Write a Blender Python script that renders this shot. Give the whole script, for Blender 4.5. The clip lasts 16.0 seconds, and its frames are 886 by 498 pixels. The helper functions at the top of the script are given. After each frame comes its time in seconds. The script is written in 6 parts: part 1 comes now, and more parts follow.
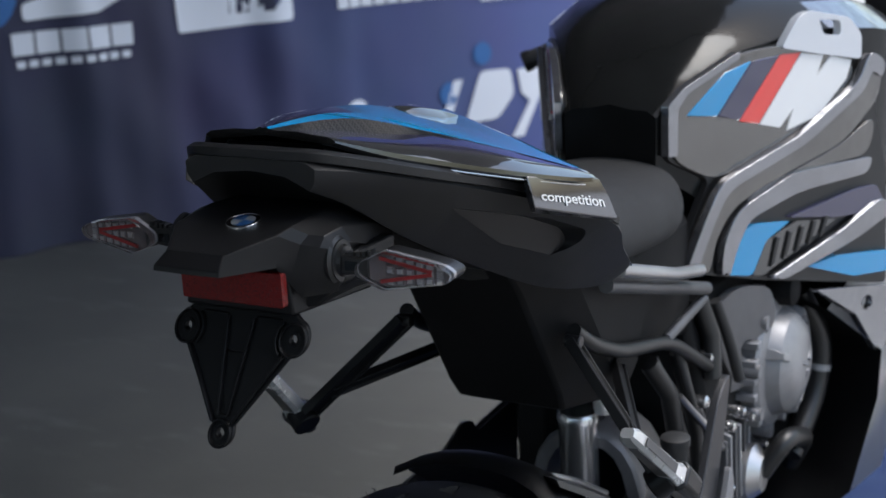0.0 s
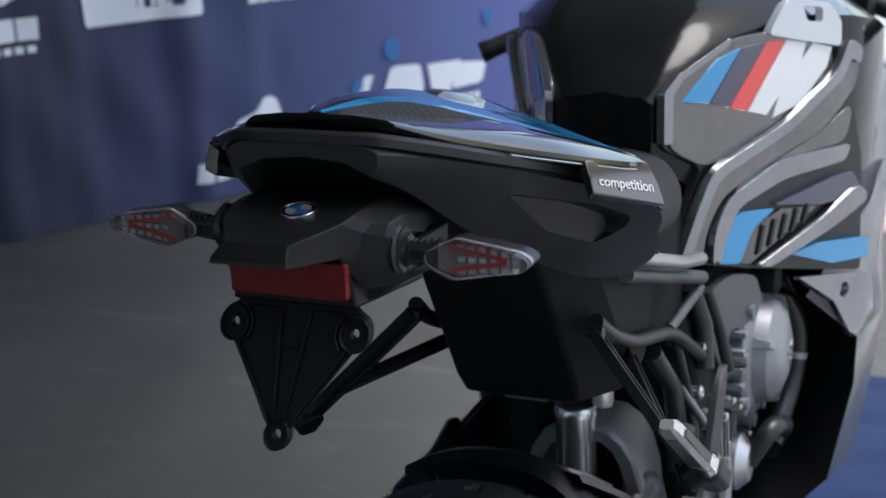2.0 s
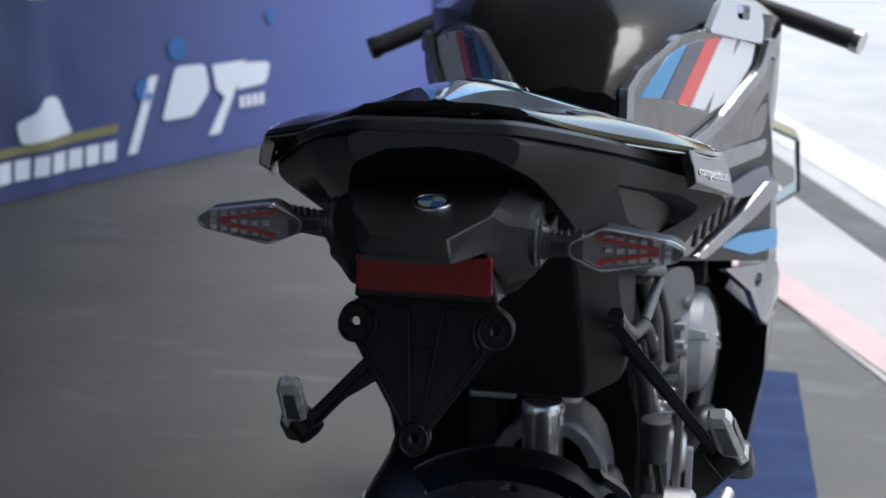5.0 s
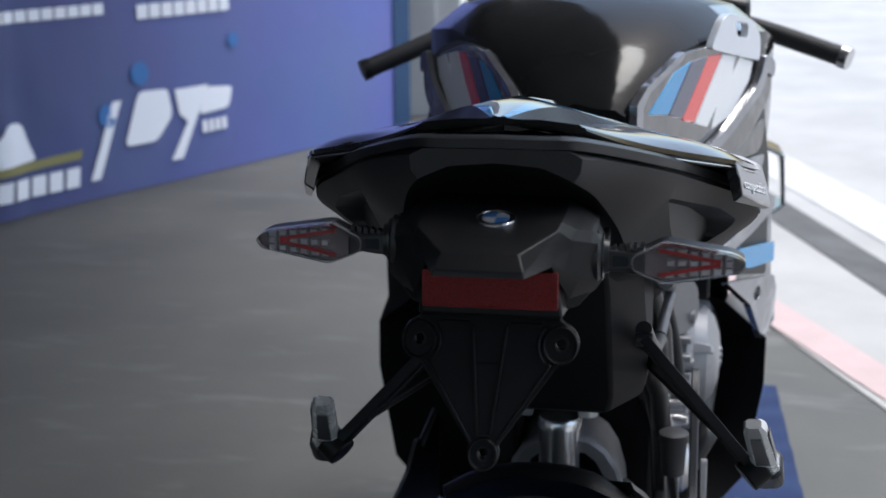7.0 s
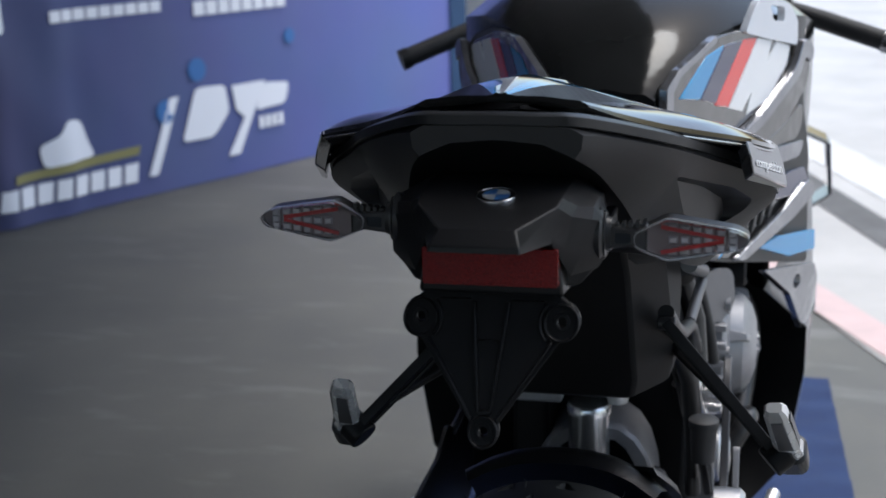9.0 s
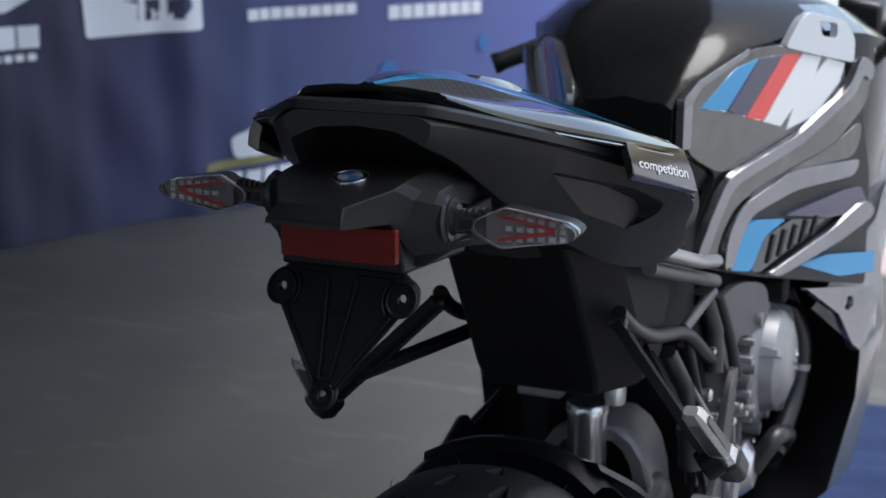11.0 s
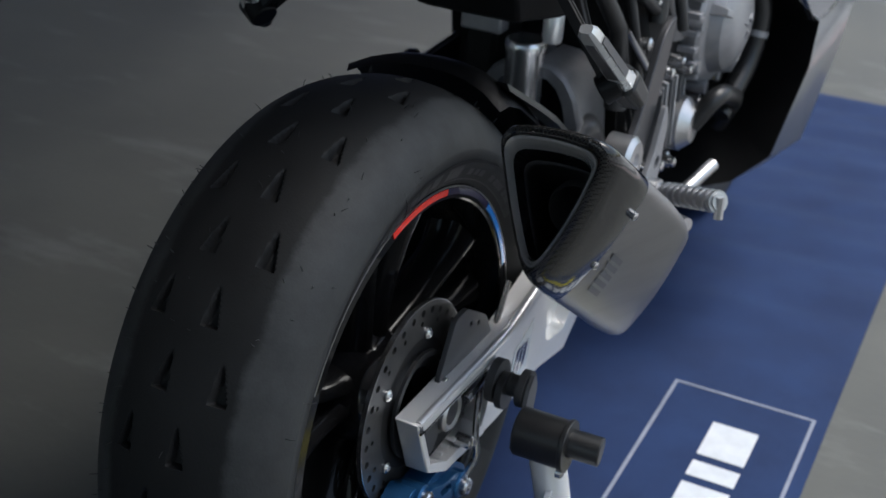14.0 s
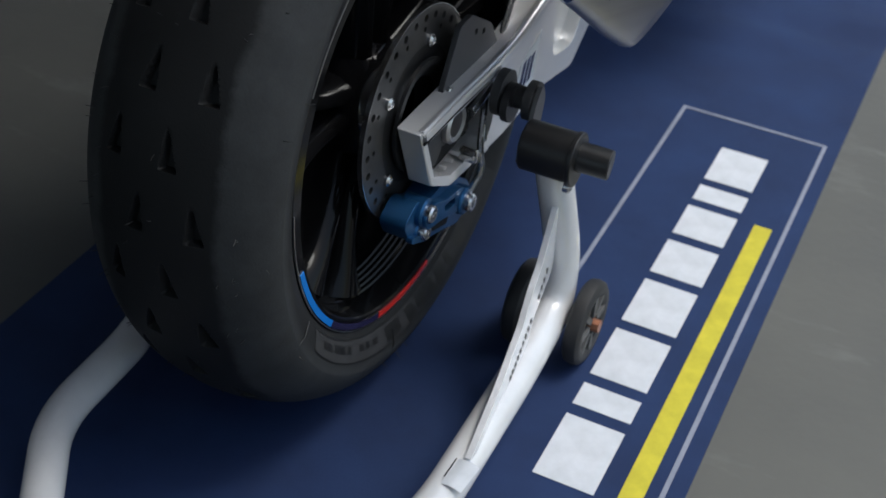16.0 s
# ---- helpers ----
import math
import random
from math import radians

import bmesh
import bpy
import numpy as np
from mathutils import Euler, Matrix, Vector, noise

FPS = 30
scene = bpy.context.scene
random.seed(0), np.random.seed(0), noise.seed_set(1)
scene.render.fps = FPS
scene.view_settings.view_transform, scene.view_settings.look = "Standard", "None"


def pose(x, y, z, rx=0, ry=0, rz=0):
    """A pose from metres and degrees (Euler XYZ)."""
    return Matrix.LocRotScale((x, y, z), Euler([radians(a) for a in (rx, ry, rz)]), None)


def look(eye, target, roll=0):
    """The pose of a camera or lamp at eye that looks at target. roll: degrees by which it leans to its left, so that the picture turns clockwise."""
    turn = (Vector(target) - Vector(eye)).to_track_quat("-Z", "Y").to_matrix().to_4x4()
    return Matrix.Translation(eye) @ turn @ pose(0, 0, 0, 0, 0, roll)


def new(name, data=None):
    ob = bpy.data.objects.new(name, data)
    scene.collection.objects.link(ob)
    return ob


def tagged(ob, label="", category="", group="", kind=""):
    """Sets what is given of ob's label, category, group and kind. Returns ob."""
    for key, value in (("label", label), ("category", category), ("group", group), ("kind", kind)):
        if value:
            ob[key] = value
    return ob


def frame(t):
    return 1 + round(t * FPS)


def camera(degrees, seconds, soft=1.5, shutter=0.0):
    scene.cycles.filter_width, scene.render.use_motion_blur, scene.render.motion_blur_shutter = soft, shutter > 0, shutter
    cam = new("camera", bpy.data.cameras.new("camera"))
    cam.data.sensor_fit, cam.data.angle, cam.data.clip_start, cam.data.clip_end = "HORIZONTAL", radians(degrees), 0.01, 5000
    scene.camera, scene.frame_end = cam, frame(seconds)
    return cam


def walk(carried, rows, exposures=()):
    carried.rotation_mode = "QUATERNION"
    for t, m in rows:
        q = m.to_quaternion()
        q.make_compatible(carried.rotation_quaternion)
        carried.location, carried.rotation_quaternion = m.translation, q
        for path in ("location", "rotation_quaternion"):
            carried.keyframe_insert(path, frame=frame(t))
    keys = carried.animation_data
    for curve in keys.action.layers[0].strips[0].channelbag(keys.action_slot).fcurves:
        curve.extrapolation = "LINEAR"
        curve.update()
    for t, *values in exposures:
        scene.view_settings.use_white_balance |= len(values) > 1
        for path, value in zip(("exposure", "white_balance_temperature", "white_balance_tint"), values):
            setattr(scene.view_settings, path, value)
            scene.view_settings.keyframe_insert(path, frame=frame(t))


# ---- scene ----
cam = camera(35.79, 16.0)
PATH = [
    (0, (0.6412, -1.0415, 1.2710), (-0.2981, 0.6445, 0.7462), -2.67),
    (0.5, (0.6744, -1.0425, 1.2730), (-0.2997, 0.6235, 0.7481), -2.97),
    (1, (0.6554, -1.0510, 1.2698), (-0.3011, 0.6255, 0.7459), -3.00),
    (1.5, (0.5775, -1.0571, 1.2630), (-0.2975, 0.6619, 0.7343), -2.38),
    (2, (0.4974, -1.0639, 1.2567), (-0.2871, 0.6967, 0.7230), -2.16),
    (2.5, (0.4277, -1.0723, 1.2509), (-0.2693, 0.7235, 0.7131), -1.64),
    (3, (0.3720, -1.0855, 1.2518), (-0.2521, 0.7340, 0.7039), -1.25),
    (3.5, (0.3143, -1.0966, 1.2467), (-0.2349, 0.7466, 0.6979), -0.91),
    (4, (0.2720, -1.1018, 1.2471), (-0.2199, 0.7563, 0.6943), -0.58),
    (6.5, (0.1414, -1.1463, 1.2397), (-0.1953, 0.7594, 0.7346), -0.21),
    (7, (0.1275, -1.1463, 1.2433), (-0.2044, 0.7602, 0.7383), -0.51),
    (7.5, (0.1142, -1.1440, 1.2407), (-0.2134, 0.7640, 0.7385), -0.86),
    (8, (0.1157, -1.1423, 1.2386), (-0.2240, 0.7634, 0.7355), -1.27),
    (8.5, (0.1333, -1.1419, 1.2336), (-0.2390, 0.7571, 0.7285), -1.58),
    (9, (0.1727, -1.1380, 1.2279), (-0.2531, 0.7493, 0.7209), -1.32),
    (9.5, (0.2424, -1.1290, 1.2255), (-0.2678, 0.7377, 0.7203), -1.24),
    (12, (0.5719, -1.1172, 1.2072), (-0.2861, 0.6178, 0.7035), 1.49),
    (12.5, (0.6035, -1.1187, 1.1990), (-0.2595, 0.5932, 0.6295), 2.42),
    (13, (0.6193, -1.1146, 1.1862), (-0.2203, 0.5727, 0.5165), 3.50),
    (13.5, (0.6298, -1.1184, 1.1709), (-0.1706, 0.5383, 0.3868), 3.82),
    (14, (0.6329, -1.1336, 1.1540), (-0.1216, 0.4886, 0.2599), 3.85),
    (14.5, (0.6338, -1.1396, 1.1341), (-0.0844, 0.4437, 0.1455), 4.41),
    (15, (0.6211, -1.1251, 1.1058), (-0.0616, 0.4221, 0.0381), 4.52),
    (15.5, (0.6161, -1.1163, 1.0871), (-0.0443, 0.3920, -0.0483), 4.42),
    (16, (0.6155, -1.1088, 1.0758), (-0.0344, 0.3603, -0.1157), 4.32),
]
EXPOSURES = [(0, 0.82, 6050, 9), (12.5, 0.8, 6050, 9), (13.5, 0.7, 6050, 8), (14.5, 0.5, 6080, 6), (16, 0.3, 6080, 6)]
walk(cam, [(t, look(eye, target, roll)) for t, eye, target, roll in PATH], EXPOSURES)
# a long lens focused on the tail, with a shallow depth of field
cam.data.dof.use_dof = True
cam.data.dof.focus_distance = 1.2
cam.data.dof.aperture_fstop = 8.5

# ---- daylight ----
world = bpy.data.worlds.new("overcast_sky")
scene.world = world
world.use_nodes = True
wn = world.node_tree.nodes
sky = wn.new("ShaderNodeTexSky")
sky.sky_type, sky.sun_disc = "NISHITA", False
sky.sun_elevation, sky.sun_rotation = radians(70), radians(60)
sky.air_density, sky.dust_density = 1.5, 4.0
wn["Background"].inputs["Strength"].default_value = 0.15
world.node_tree.links.new(sky.outputs["Color"], wn["Background"].inputs["Color"])
sun = new("sun", bpy.data.lights.new("sun", "SUN"))
sun.data.energy, sun.data.angle, sun.data.color = 1.4, radians(25), (1.0, 0.97, 0.93)
sun.matrix_world = look((3.2, 2.4, 10), (0, 0.5, 0))


# ---- materials ----
def mat(name, base, rough=0.5, metal=0.0, coat=0.0, spec=0.5):
    m = bpy.data.materials.new(name)
    m.use_nodes = True
    b = m.node_tree.nodes["Principled BSDF"]
    b.inputs["Base Color"].default_value = (*base, 1)
    b.inputs["Roughness"].default_value = rough
    b.inputs["Metallic"].default_value = metal
    b.inputs["Coat Weight"].default_value = coat
    b.inputs["Coat Roughness"].default_value = 0.04
    b.inputs["Coat IOR"].default_value = 1.6
    b.inputs["Specular IOR Level"].default_value = spec
    return m


def nod(m, kind, **ins):
    n = m.node_tree.nodes.new(kind)
    for k, v in ins.items():
        n.inputs[k.replace("_", " ")].default_value = v
    return n


def wire(m, a, out, b, inp):
    m.node_tree.links.new(a.outputs[out], b.inputs[inp])


def grain(m, base, dark, scale=8.0, fine=300.0, bump=0.1, dist=0.001, rough=None, stretch=(1, 1, 1)):
    """Colour that varies at two scales between base and dark, with fine relief."""
    b = m.node_tree.nodes["Principled BSDF"]
    co = nod(m, "ShaderNodeTexCoord")
    mp = nod(m, "ShaderNodeMapping", Scale=stretch)
    wire(m, co, "Object", mp, "Vector")
    n1 = nod(m, "ShaderNodeTexNoise", Scale=scale, Detail=6.0, Roughness=0.6)
    n2 = nod(m, "ShaderNodeTexNoise", Scale=fine, Detail=3.0)
    wire(m, mp, "Vector", n1, "Vector")
    wire(m, mp, "Vector", n2, "Vector")
    r = nod(m, "ShaderNodeValToRGB")
    r.color_ramp.elements[0].position, r.color_ramp.elements[1].position = 0.35, 0.68
    r.color_ramp.elements[0].color, r.color_ramp.elements[1].color = (*dark, 1), (*base, 1)
    wire(m, n1, "Fac", r, "Fac")
    wire(m, r, "Color", b, "Base Color")
    if rough:
        q = nod(m, "ShaderNodeMapRange", To_Min=rough[0], To_Max=rough[1])
        wire(m, n1, "Fac", q, "Value")
        wire(m, q, "Result", b, "Roughness")
    u = nod(m, "ShaderNodeBump", Strength=bump, Distance=dist)
    wire(m, n2, "Fac", u, "Height")
    wire(m, u, "Normal", b, "Normal")
    return m


black_plastic = grain(mat("black_plastic", (0.018, 0.018, 0.02), 0.42, spec=0.36), (0.011, 0.011, 0.012), (0.0075, 0.0075, 0.0085), 10, 1800, 0.25, 0.0004, (0.38, 0.5))
satin_black = grain(mat("satin_black", (0.012, 0.012, 0.013), 0.35, spec=0.5), (0.014, 0.014, 0.0147), (0.009, 0.009, 0.0097), 12, 900, 0.1, 0.0003, (0.3, 0.45))
gloss_black = mat("gloss_black", (0.006, 0.006, 0.007), 0.07, coat=0.6)
tank_black = grain(mat("tank_black", (0.008, 0.008, 0.009), 0.1, spec=0.17), (0.011, 0.0115, 0.0115), (0.007, 0.0074, 0.0074), 9, 14, 0.1, 0.01, (0.08, 0.14))
deep_black = grain(mat("deep_black", (0.008, 0.008, 0.008), 0.6, spec=0.12), (0.0115, 0.0115, 0.0122), (0.008, 0.008, 0.0085), 12, 700, 0.2, 0.0005)
rubber = grain(mat("rubber", (0.02, 0.02, 0.02), 0.6), (0.026, 0.026, 0.027), (0.014, 0.014, 0.015), 14, 500, 0.2, 0.0006, (0.5, 0.75))
rubber_band = grain(mat("rubber_band", (0.04, 0.04, 0.04), 0.7, spec=0.3), (0.036, 0.036, 0.037), (0.026, 0.026, 0.027), 30, 500, 0.2, 0.0005)
rubber_bright = grain(mat("rubber_bright", (0.05, 0.05, 0.05), 0.7), (0.10, 0.10, 0.10), (0.08, 0.08, 0.08), 30, 500, 0.2, 0.0006)
seat_cloth = grain(mat("seat_cloth", (0.02, 0.02, 0.021), 0.8), (0.019, 0.019, 0.0203), (0.012, 0.012, 0.0127), 20, 2500, 0.5, 0.0006)
paint_blue = mat("paint_blue", (0.008, 0.26, 0.56), 0.10, coat=1.0)
paint_navy = mat("paint_navy", (0.026, 0.022, 0.065), 0.06, spec=0.5, coat=1.0)
paint_red = mat("paint_red", (0.74, 0.035, 0.022), 0.25, coat=0.8)
badge_blue = mat("badge_blue", (0.012, 0.06, 0.18), 0.3, coat=0.3)
paint_pale = mat("paint_pale", (0.20, 0.21, 0.22), 0.3, coat=0.5)
cowl_white = mat("cowl_white", (0.42, 0.43, 0.45), 0.3, 0.2, 0.8)
paint_white = mat("paint_white", (0.78, 0.78, 0.78), 0.25, coat=0.8)
paint_silver = grain(mat("paint_silver", (0.5, 0.5, 0.51), 0.16, 0.9, 0.7), (0.27, 0.27, 0.285), (0.21, 0.21, 0.225), 6, 8, 0.5, 0.03)
alu = grain(mat("alu", (0.5, 0.5, 0.51), 0.34, 1.0), (0.55, 0.55, 0.56), (0.42, 0.42, 0.43), 9, 700, 0.2, 0.0005, (0.28, 0.45))
dark_alu = grain(mat("dark_alu", (0.12, 0.12, 0.125), 0.38, 0.5), (0.13, 0.13, 0.136), (0.08, 0.08, 0.084), 9, 700, 0.2, 0.0005, (0.35, 0.5))
plate_grey = grain(mat("plate_grey", (0.12, 0.12, 0.125), 0.36, 0.3), (0.13, 0.13, 0.137), (0.095, 0.095, 0.10), 9, 700, 0.1, 0.0004, (0.3, 0.42))
guard_grey = grain(mat("guard_grey", (0.05, 0.05, 0.052), 0.4, 0.2), (0.055, 0.055, 0.058), (0.040, 0.040, 0.043), 14, 900, 0.15, 0.0003, (0.35, 0.48))
polished = grain(mat("polished", (0.75, 0.75, 0.75), 0.3, 0.8), (0.90, 0.90, 0.90), (0.82, 0.82, 0.82), 10, 800, 0.05, 0.0003, (0.28, 0.36))
silver_cast = grain(mat("silver_cast", (0.6, 0.6, 0.61), 0.3, 0.72, 0.3), (0.92, 0.91, 0.90), (0.84, 0.83, 0.82), 8, 900, 0.15, 0.0004, (0.33, 0.45))
cast_grey = grain(mat("cast_grey", (0.25, 0.25, 0.26), 0.38, 0.4), (0.31, 0.31, 0.322), (0.20, 0.20, 0.21), 14, 500, 0.3, 0.0008, (0.35, 0.5))
holder_black = grain(mat("holder_black", (0.012, 0.012, 0.013), 0.4, spec=0.24), (0.0095, 0.0095, 0.0103), (0.0068, 0.0068, 0.0075), 10, 1800, 0.25, 0.0004, (0.34, 0.46))
peg_metal = grain(mat("peg_metal", (0.6, 0.6, 0.6), 0.25, 0.6), (0.82, 0.82, 0.82), (0.66, 0.66, 0.67), 30, 900, 0.15, 0.0004, (0.18, 0.34))
bracket_black = grain(mat("bracket_black", (0.01, 0.01, 0.011), 0.4, spec=0.17), (0.0085, 0.0085, 0.0092), (0.0065, 0.0065, 0.007), 14, 1500, 0.15, 0.0003, (0.3, 0.42))
shock_steel = grain(mat("shock_steel", (0.7, 0.7, 0.7), 0.3, 0.92), (0.72, 0.72, 0.73), (0.66, 0.66, 0.67), 3, 700, 0.04, 0.0003, (0.2, 0.3))
disc_steel = grain(mat("disc_steel", (0.2, 0.2, 0.2), 0.35, 0.9), (0.15, 0.15, 0.15), (0.10, 0.10, 0.10), 30, 900, 0.1, 0.0003, (0.32, 0.45))
frame_paint = grain(mat("frame_paint", (0.06, 0.06, 0.062), 0.36, 0.3), (0.062, 0.062, 0.066), (0.040, 0.040, 0.043), 9, 700, 0.1, 0.0004, (0.3, 0.42))
# silver made paler, with the sky's reflection put into its colour
skylit_silver = mat("skylit_silver", (0.62, 0.64, 0.68), 0.24, 0.35, 0.8)
steel = mat("steel", (0.55, 0.55, 0.56), 0.25, 1.0)
dark_chrome = grain(mat("dark_chrome", (0.5, 0.5, 0.5), 0.3, 0.6), (0.44, 0.43, 0.42), (0.36, 0.355, 0.35), 12, 600, 0.1, 0.0003, (0.2, 0.3))
mirror_dark = mat("mirror_dark", (0.22, 0.22, 0.23), 0.12, 0.9)
paint_bronze = grain(mat("paint_bronze", (0.12, 0.11, 0.10), 0.16, 0.6, 0.8), (0.135, 0.127, 0.118), (0.10, 0.094, 0.088), 6, 8, 0.5, 0.03)
titanium = grain(mat("titanium", (0.36, 0.36, 0.37), 0.36, 1.0), (0.38, 0.38, 0.39), (0.31, 0.31, 0.32), 5, 400, 0.05, 0.0003, (0.3, 0.42), (1, 1, 8))
blue_anodised = grain(mat("blue_anodised", (0.02, 0.09, 0.22), 0.35, 0.6), (0.022, 0.1, 0.24), (0.015, 0.07, 0.17), 20, 800, 0.1, 0.0003)
rim_paint = mat("rim_paint", (0.006, 0.006, 0.0065), 0.10, spec=0.14)
white_powder = grain(mat("white_powder", (0.72, 0.72, 0.73), 0.22, coat=1.0), (0.76, 0.76, 0.77), (0.66, 0.66, 0.67), 12, 600, 0.1, 0.0004)
can_mark = mat("can_mark", (0.20, 0.205, 0.22), 0.4, 0.7)
ink = mat("ink", (0.006, 0.006, 0.006), 0.5)
copper = mat("copper", (0.45, 0.2, 0.12), 0.4, 0.8)

carbon = mat("carbon", (0.012, 0.012, 0.012), 0.07, spec=0.5, coat=1.0)
_c = nod(carbon, "ShaderNodeTexCoord")
_k = nod(carbon, "ShaderNodeTexChecker", Scale=460.0, Color1=(0.026, 0.025, 0.024, 1), Color2=(0.008, 0.008, 0.008, 1))
wire(carbon, _c, "Object", _k, "Vector")
wire(carbon, _k, "Color", carbon.node_tree.nodes["Principled BSDF"], "Base Color")

for _m, _ior in ((carbon, 1.65), (paint_blue, 1.42), (paint_navy, 1.5)):
    _m.node_tree.nodes["Principled BSDF"].inputs["Coat IOR"].default_value = _ior
carbon_recess = carbon.copy()
carbon_recess.name = "carbon_recess"
carbon_recess.node_tree.nodes["Principled BSDF"].inputs["Coat IOR"].default_value = 1.45
carbon_recess.node_tree.nodes["Principled BSDF"].inputs["Specular IOR Level"].default_value = 0.1
carbon_recess.node_tree.nodes["Principled BSDF"].inputs["Coat Weight"].default_value = 0.1
carbon_recess.node_tree.nodes["Principled BSDF"].inputs["Roughness"].default_value = 0.3
carbon_cap = carbon.copy()
carbon_cap.name = "carbon_cap"
carbon_cap.node_tree.nodes["Principled BSDF"].inputs["Coat IOR"].default_value = 1.4
carbon_cap.node_tree.nodes["Principled BSDF"].inputs["Coat Weight"].default_value = 0.7
carbon_cap.node_tree.nodes["Principled BSDF"].inputs["Specular IOR Level"].default_value = 0.2
carbon_cap.node_tree.nodes["Principled BSDF"].inputs["Roughness"].default_value = 0.15
rim_blue = mat("rim_blue", (0.02, 0.20, 0.66), 0.2, coat=0.4)

lens_clear = mat("lens_clear", (0.96, 0.92, 0.92), 0.04)
lens_clear.node_tree.nodes["Principled BSDF"].inputs["Transmission Weight"].default_value = 1.0
lens_clear.node_tree.nodes["Principled BSDF"].inputs["IOR"].default_value = 1.42
led_cell = mat("led_cell", (0.46, 0.45, 0.46), 0.15, 0.5)
led_bowl = mat("led_bowl", (0.16, 0.138, 0.14), 0.25, 0.3)
clear_rim = mat("clear_rim", (0.26, 0.255, 0.265), 0.12, coat=1.0)
led_red = mat("led_red", (0.26, 0.012, 0.012), 0.4)
reflector_red = mat("reflector_red", (0.22, 0.006, 0.005), 0.2, coat=0.15, spec=0.35)
_v = nod(reflector_red, "ShaderNodeTexVoronoi", Scale=700.0)
_b = nod(reflector_red, "ShaderNodeBump", Strength=0.7, Distance=0.0008)
_t = nod(reflector_red, "ShaderNodeTexCoord")
_r = nod(reflector_red, "ShaderNodeValToRGB")
_r.color_ramp.elements[0].color, _r.color_ramp.elements[1].color = (0.085, 0.0025, 0.0025, 1), (0.20, 0.005, 0.004, 1)
_v.inputs["Scale"].default_value = 1100.0
wire(reflector_red, _t, "Object", _v, "Vector")
wire(reflector_red, _v, "Distance", _b, "Height")
wire(reflector_red, _v, "Color", _r, "Fac")
wire(reflector_red, _r, "Color", reflector_red.node_tree.nodes["Principled BSDF"], "Base Color")
wire(reflector_red, _b, "Normal", reflector_red.node_tree.nodes["Principled BSDF"], "Normal")

concrete = grain(mat("concrete", (0.2, 0.2, 0.195), 0.7, spec=0.4), (0.118, 0.117, 0.105), (0.086, 0.086, 0.079), 2.2, 60, 0.3, 0.002, (0.5, 0.8))
# pale scuffs and dust trails on the floor
_b = concrete.node_tree.nodes["Principled BSDF"]
_co = nod(concrete, "ShaderNodeTexCoord")
_mp = nod(concrete, "ShaderNodeMapping", Scale=(1.6, 5.0, 1.0), Rotation=(0, 0, radians(25)))
wire(concrete, _co, "Object", _mp, "Vector")
_n = nod(concrete, "ShaderNodeTexNoise", Scale=1.7, Detail=7.0, Roughness=0.65)
wire(concrete, _mp, "Vector", _n, "Vector")
_r = nod(concrete, "ShaderNodeMapRange", From_Min=0.56, From_Max=0.72, To_Max=0.55)
wire(concrete, _n, "Fac", _r, "Value")
_mx = concrete.node_tree.nodes.new("ShaderNodeMix")
_mx.data_type = "RGBA"
wire(concrete, _r, "Result", _mx, "Factor")
concrete.node_tree.links.new(_b.inputs["Base Color"].links[0].from_socket, _mx.inputs[6])
_mx.inputs[7].default_value = (0.20, 0.20, 0.19, 1)
concrete.node_tree.links.new(_mx.outputs[2], _b.inputs["Base Color"])
outdoor_stripe_red = grain(mat("faded_red", (0.5, 0.25, 0.25), 0.8), (0.56, 0.42, 0.41), (0.46, 0.36, 0.35), 5, 80, 0.2, 0.001)
outdoor_stripe_white = grain(mat("faded_white", (0.6, 0.6, 0.6), 0.8), (0.62, 0.62, 0.61), (0.45, 0.45, 0.44), 3, 80, 0.2, 0.001)
outdoor_concrete = grain(mat("outdoor_concrete", (0.4, 0.4, 0.39), 0.85), (0.45, 0.445, 0.43), (0.35, 0.345, 0.335), 1.5, 60, 0.3, 0.002)
asphalt = grain(mat("asphalt", (0.1, 0.1, 0.1), 0.9), (0.13, 0.13, 0.13), (0.08, 0.08, 0.08), 4, 120, 0.4, 0.002)
ceiling_grey = grain(mat("ceiling_grey", (0.1, 0.1, 0.1), 0.9), (0.36, 0.36, 0.37), (0.28, 0.28, 0.29), 2, 60, 0.2, 0.002)
plaster = grain(mat("plaster", (0.3, 0.3, 0.3), 0.9), (0.66, 0.66, 0.66), (0.57, 0.57, 0.58), 2, 60, 0.2, 0.002)
mat_cloth = grain(mat("mat_cloth", (0.022, 0.04, 0.13), 0.8, spec=0.35), (0.014, 0.034, 0.108), (0.0098, 0.0235, 0.079), 7, 900, 0.5, 0.001)
mat_white = grain(mat("mat_white", (0.62, 0.64, 0.68), 0.8), (0.66, 0.68, 0.72), (0.55, 0.57, 0.6), 30, 900, 0.4, 0.0008)
mat_line = grain(mat("mat_line", (0.3, 0.32, 0.38), 0.8), (0.28, 0.30, 0.37), (0.22, 0.24, 0.30), 30, 900, 0.4, 0.0008)
mat_yellow = grain(mat("mat_yellow", (0.6, 0.52, 0.03), 0.8), (0.64, 0.56, 0.04), (0.5, 0.44, 0.03), 30, 900, 0.4, 0.0008)
banner_cloth = grain(mat("banner_cloth", (0.04, 0.055, 0.2), 0.7), (0.085, 0.115, 0.36), (0.06, 0.08, 0.27), 1.2, 700, 0.2, 0.001)
# Daylight fall-off put into the cloth colour: dark left, brighter towards the opening
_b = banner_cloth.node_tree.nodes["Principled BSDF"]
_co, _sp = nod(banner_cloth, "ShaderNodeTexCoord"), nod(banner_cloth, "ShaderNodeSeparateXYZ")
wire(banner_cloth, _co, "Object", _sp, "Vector")
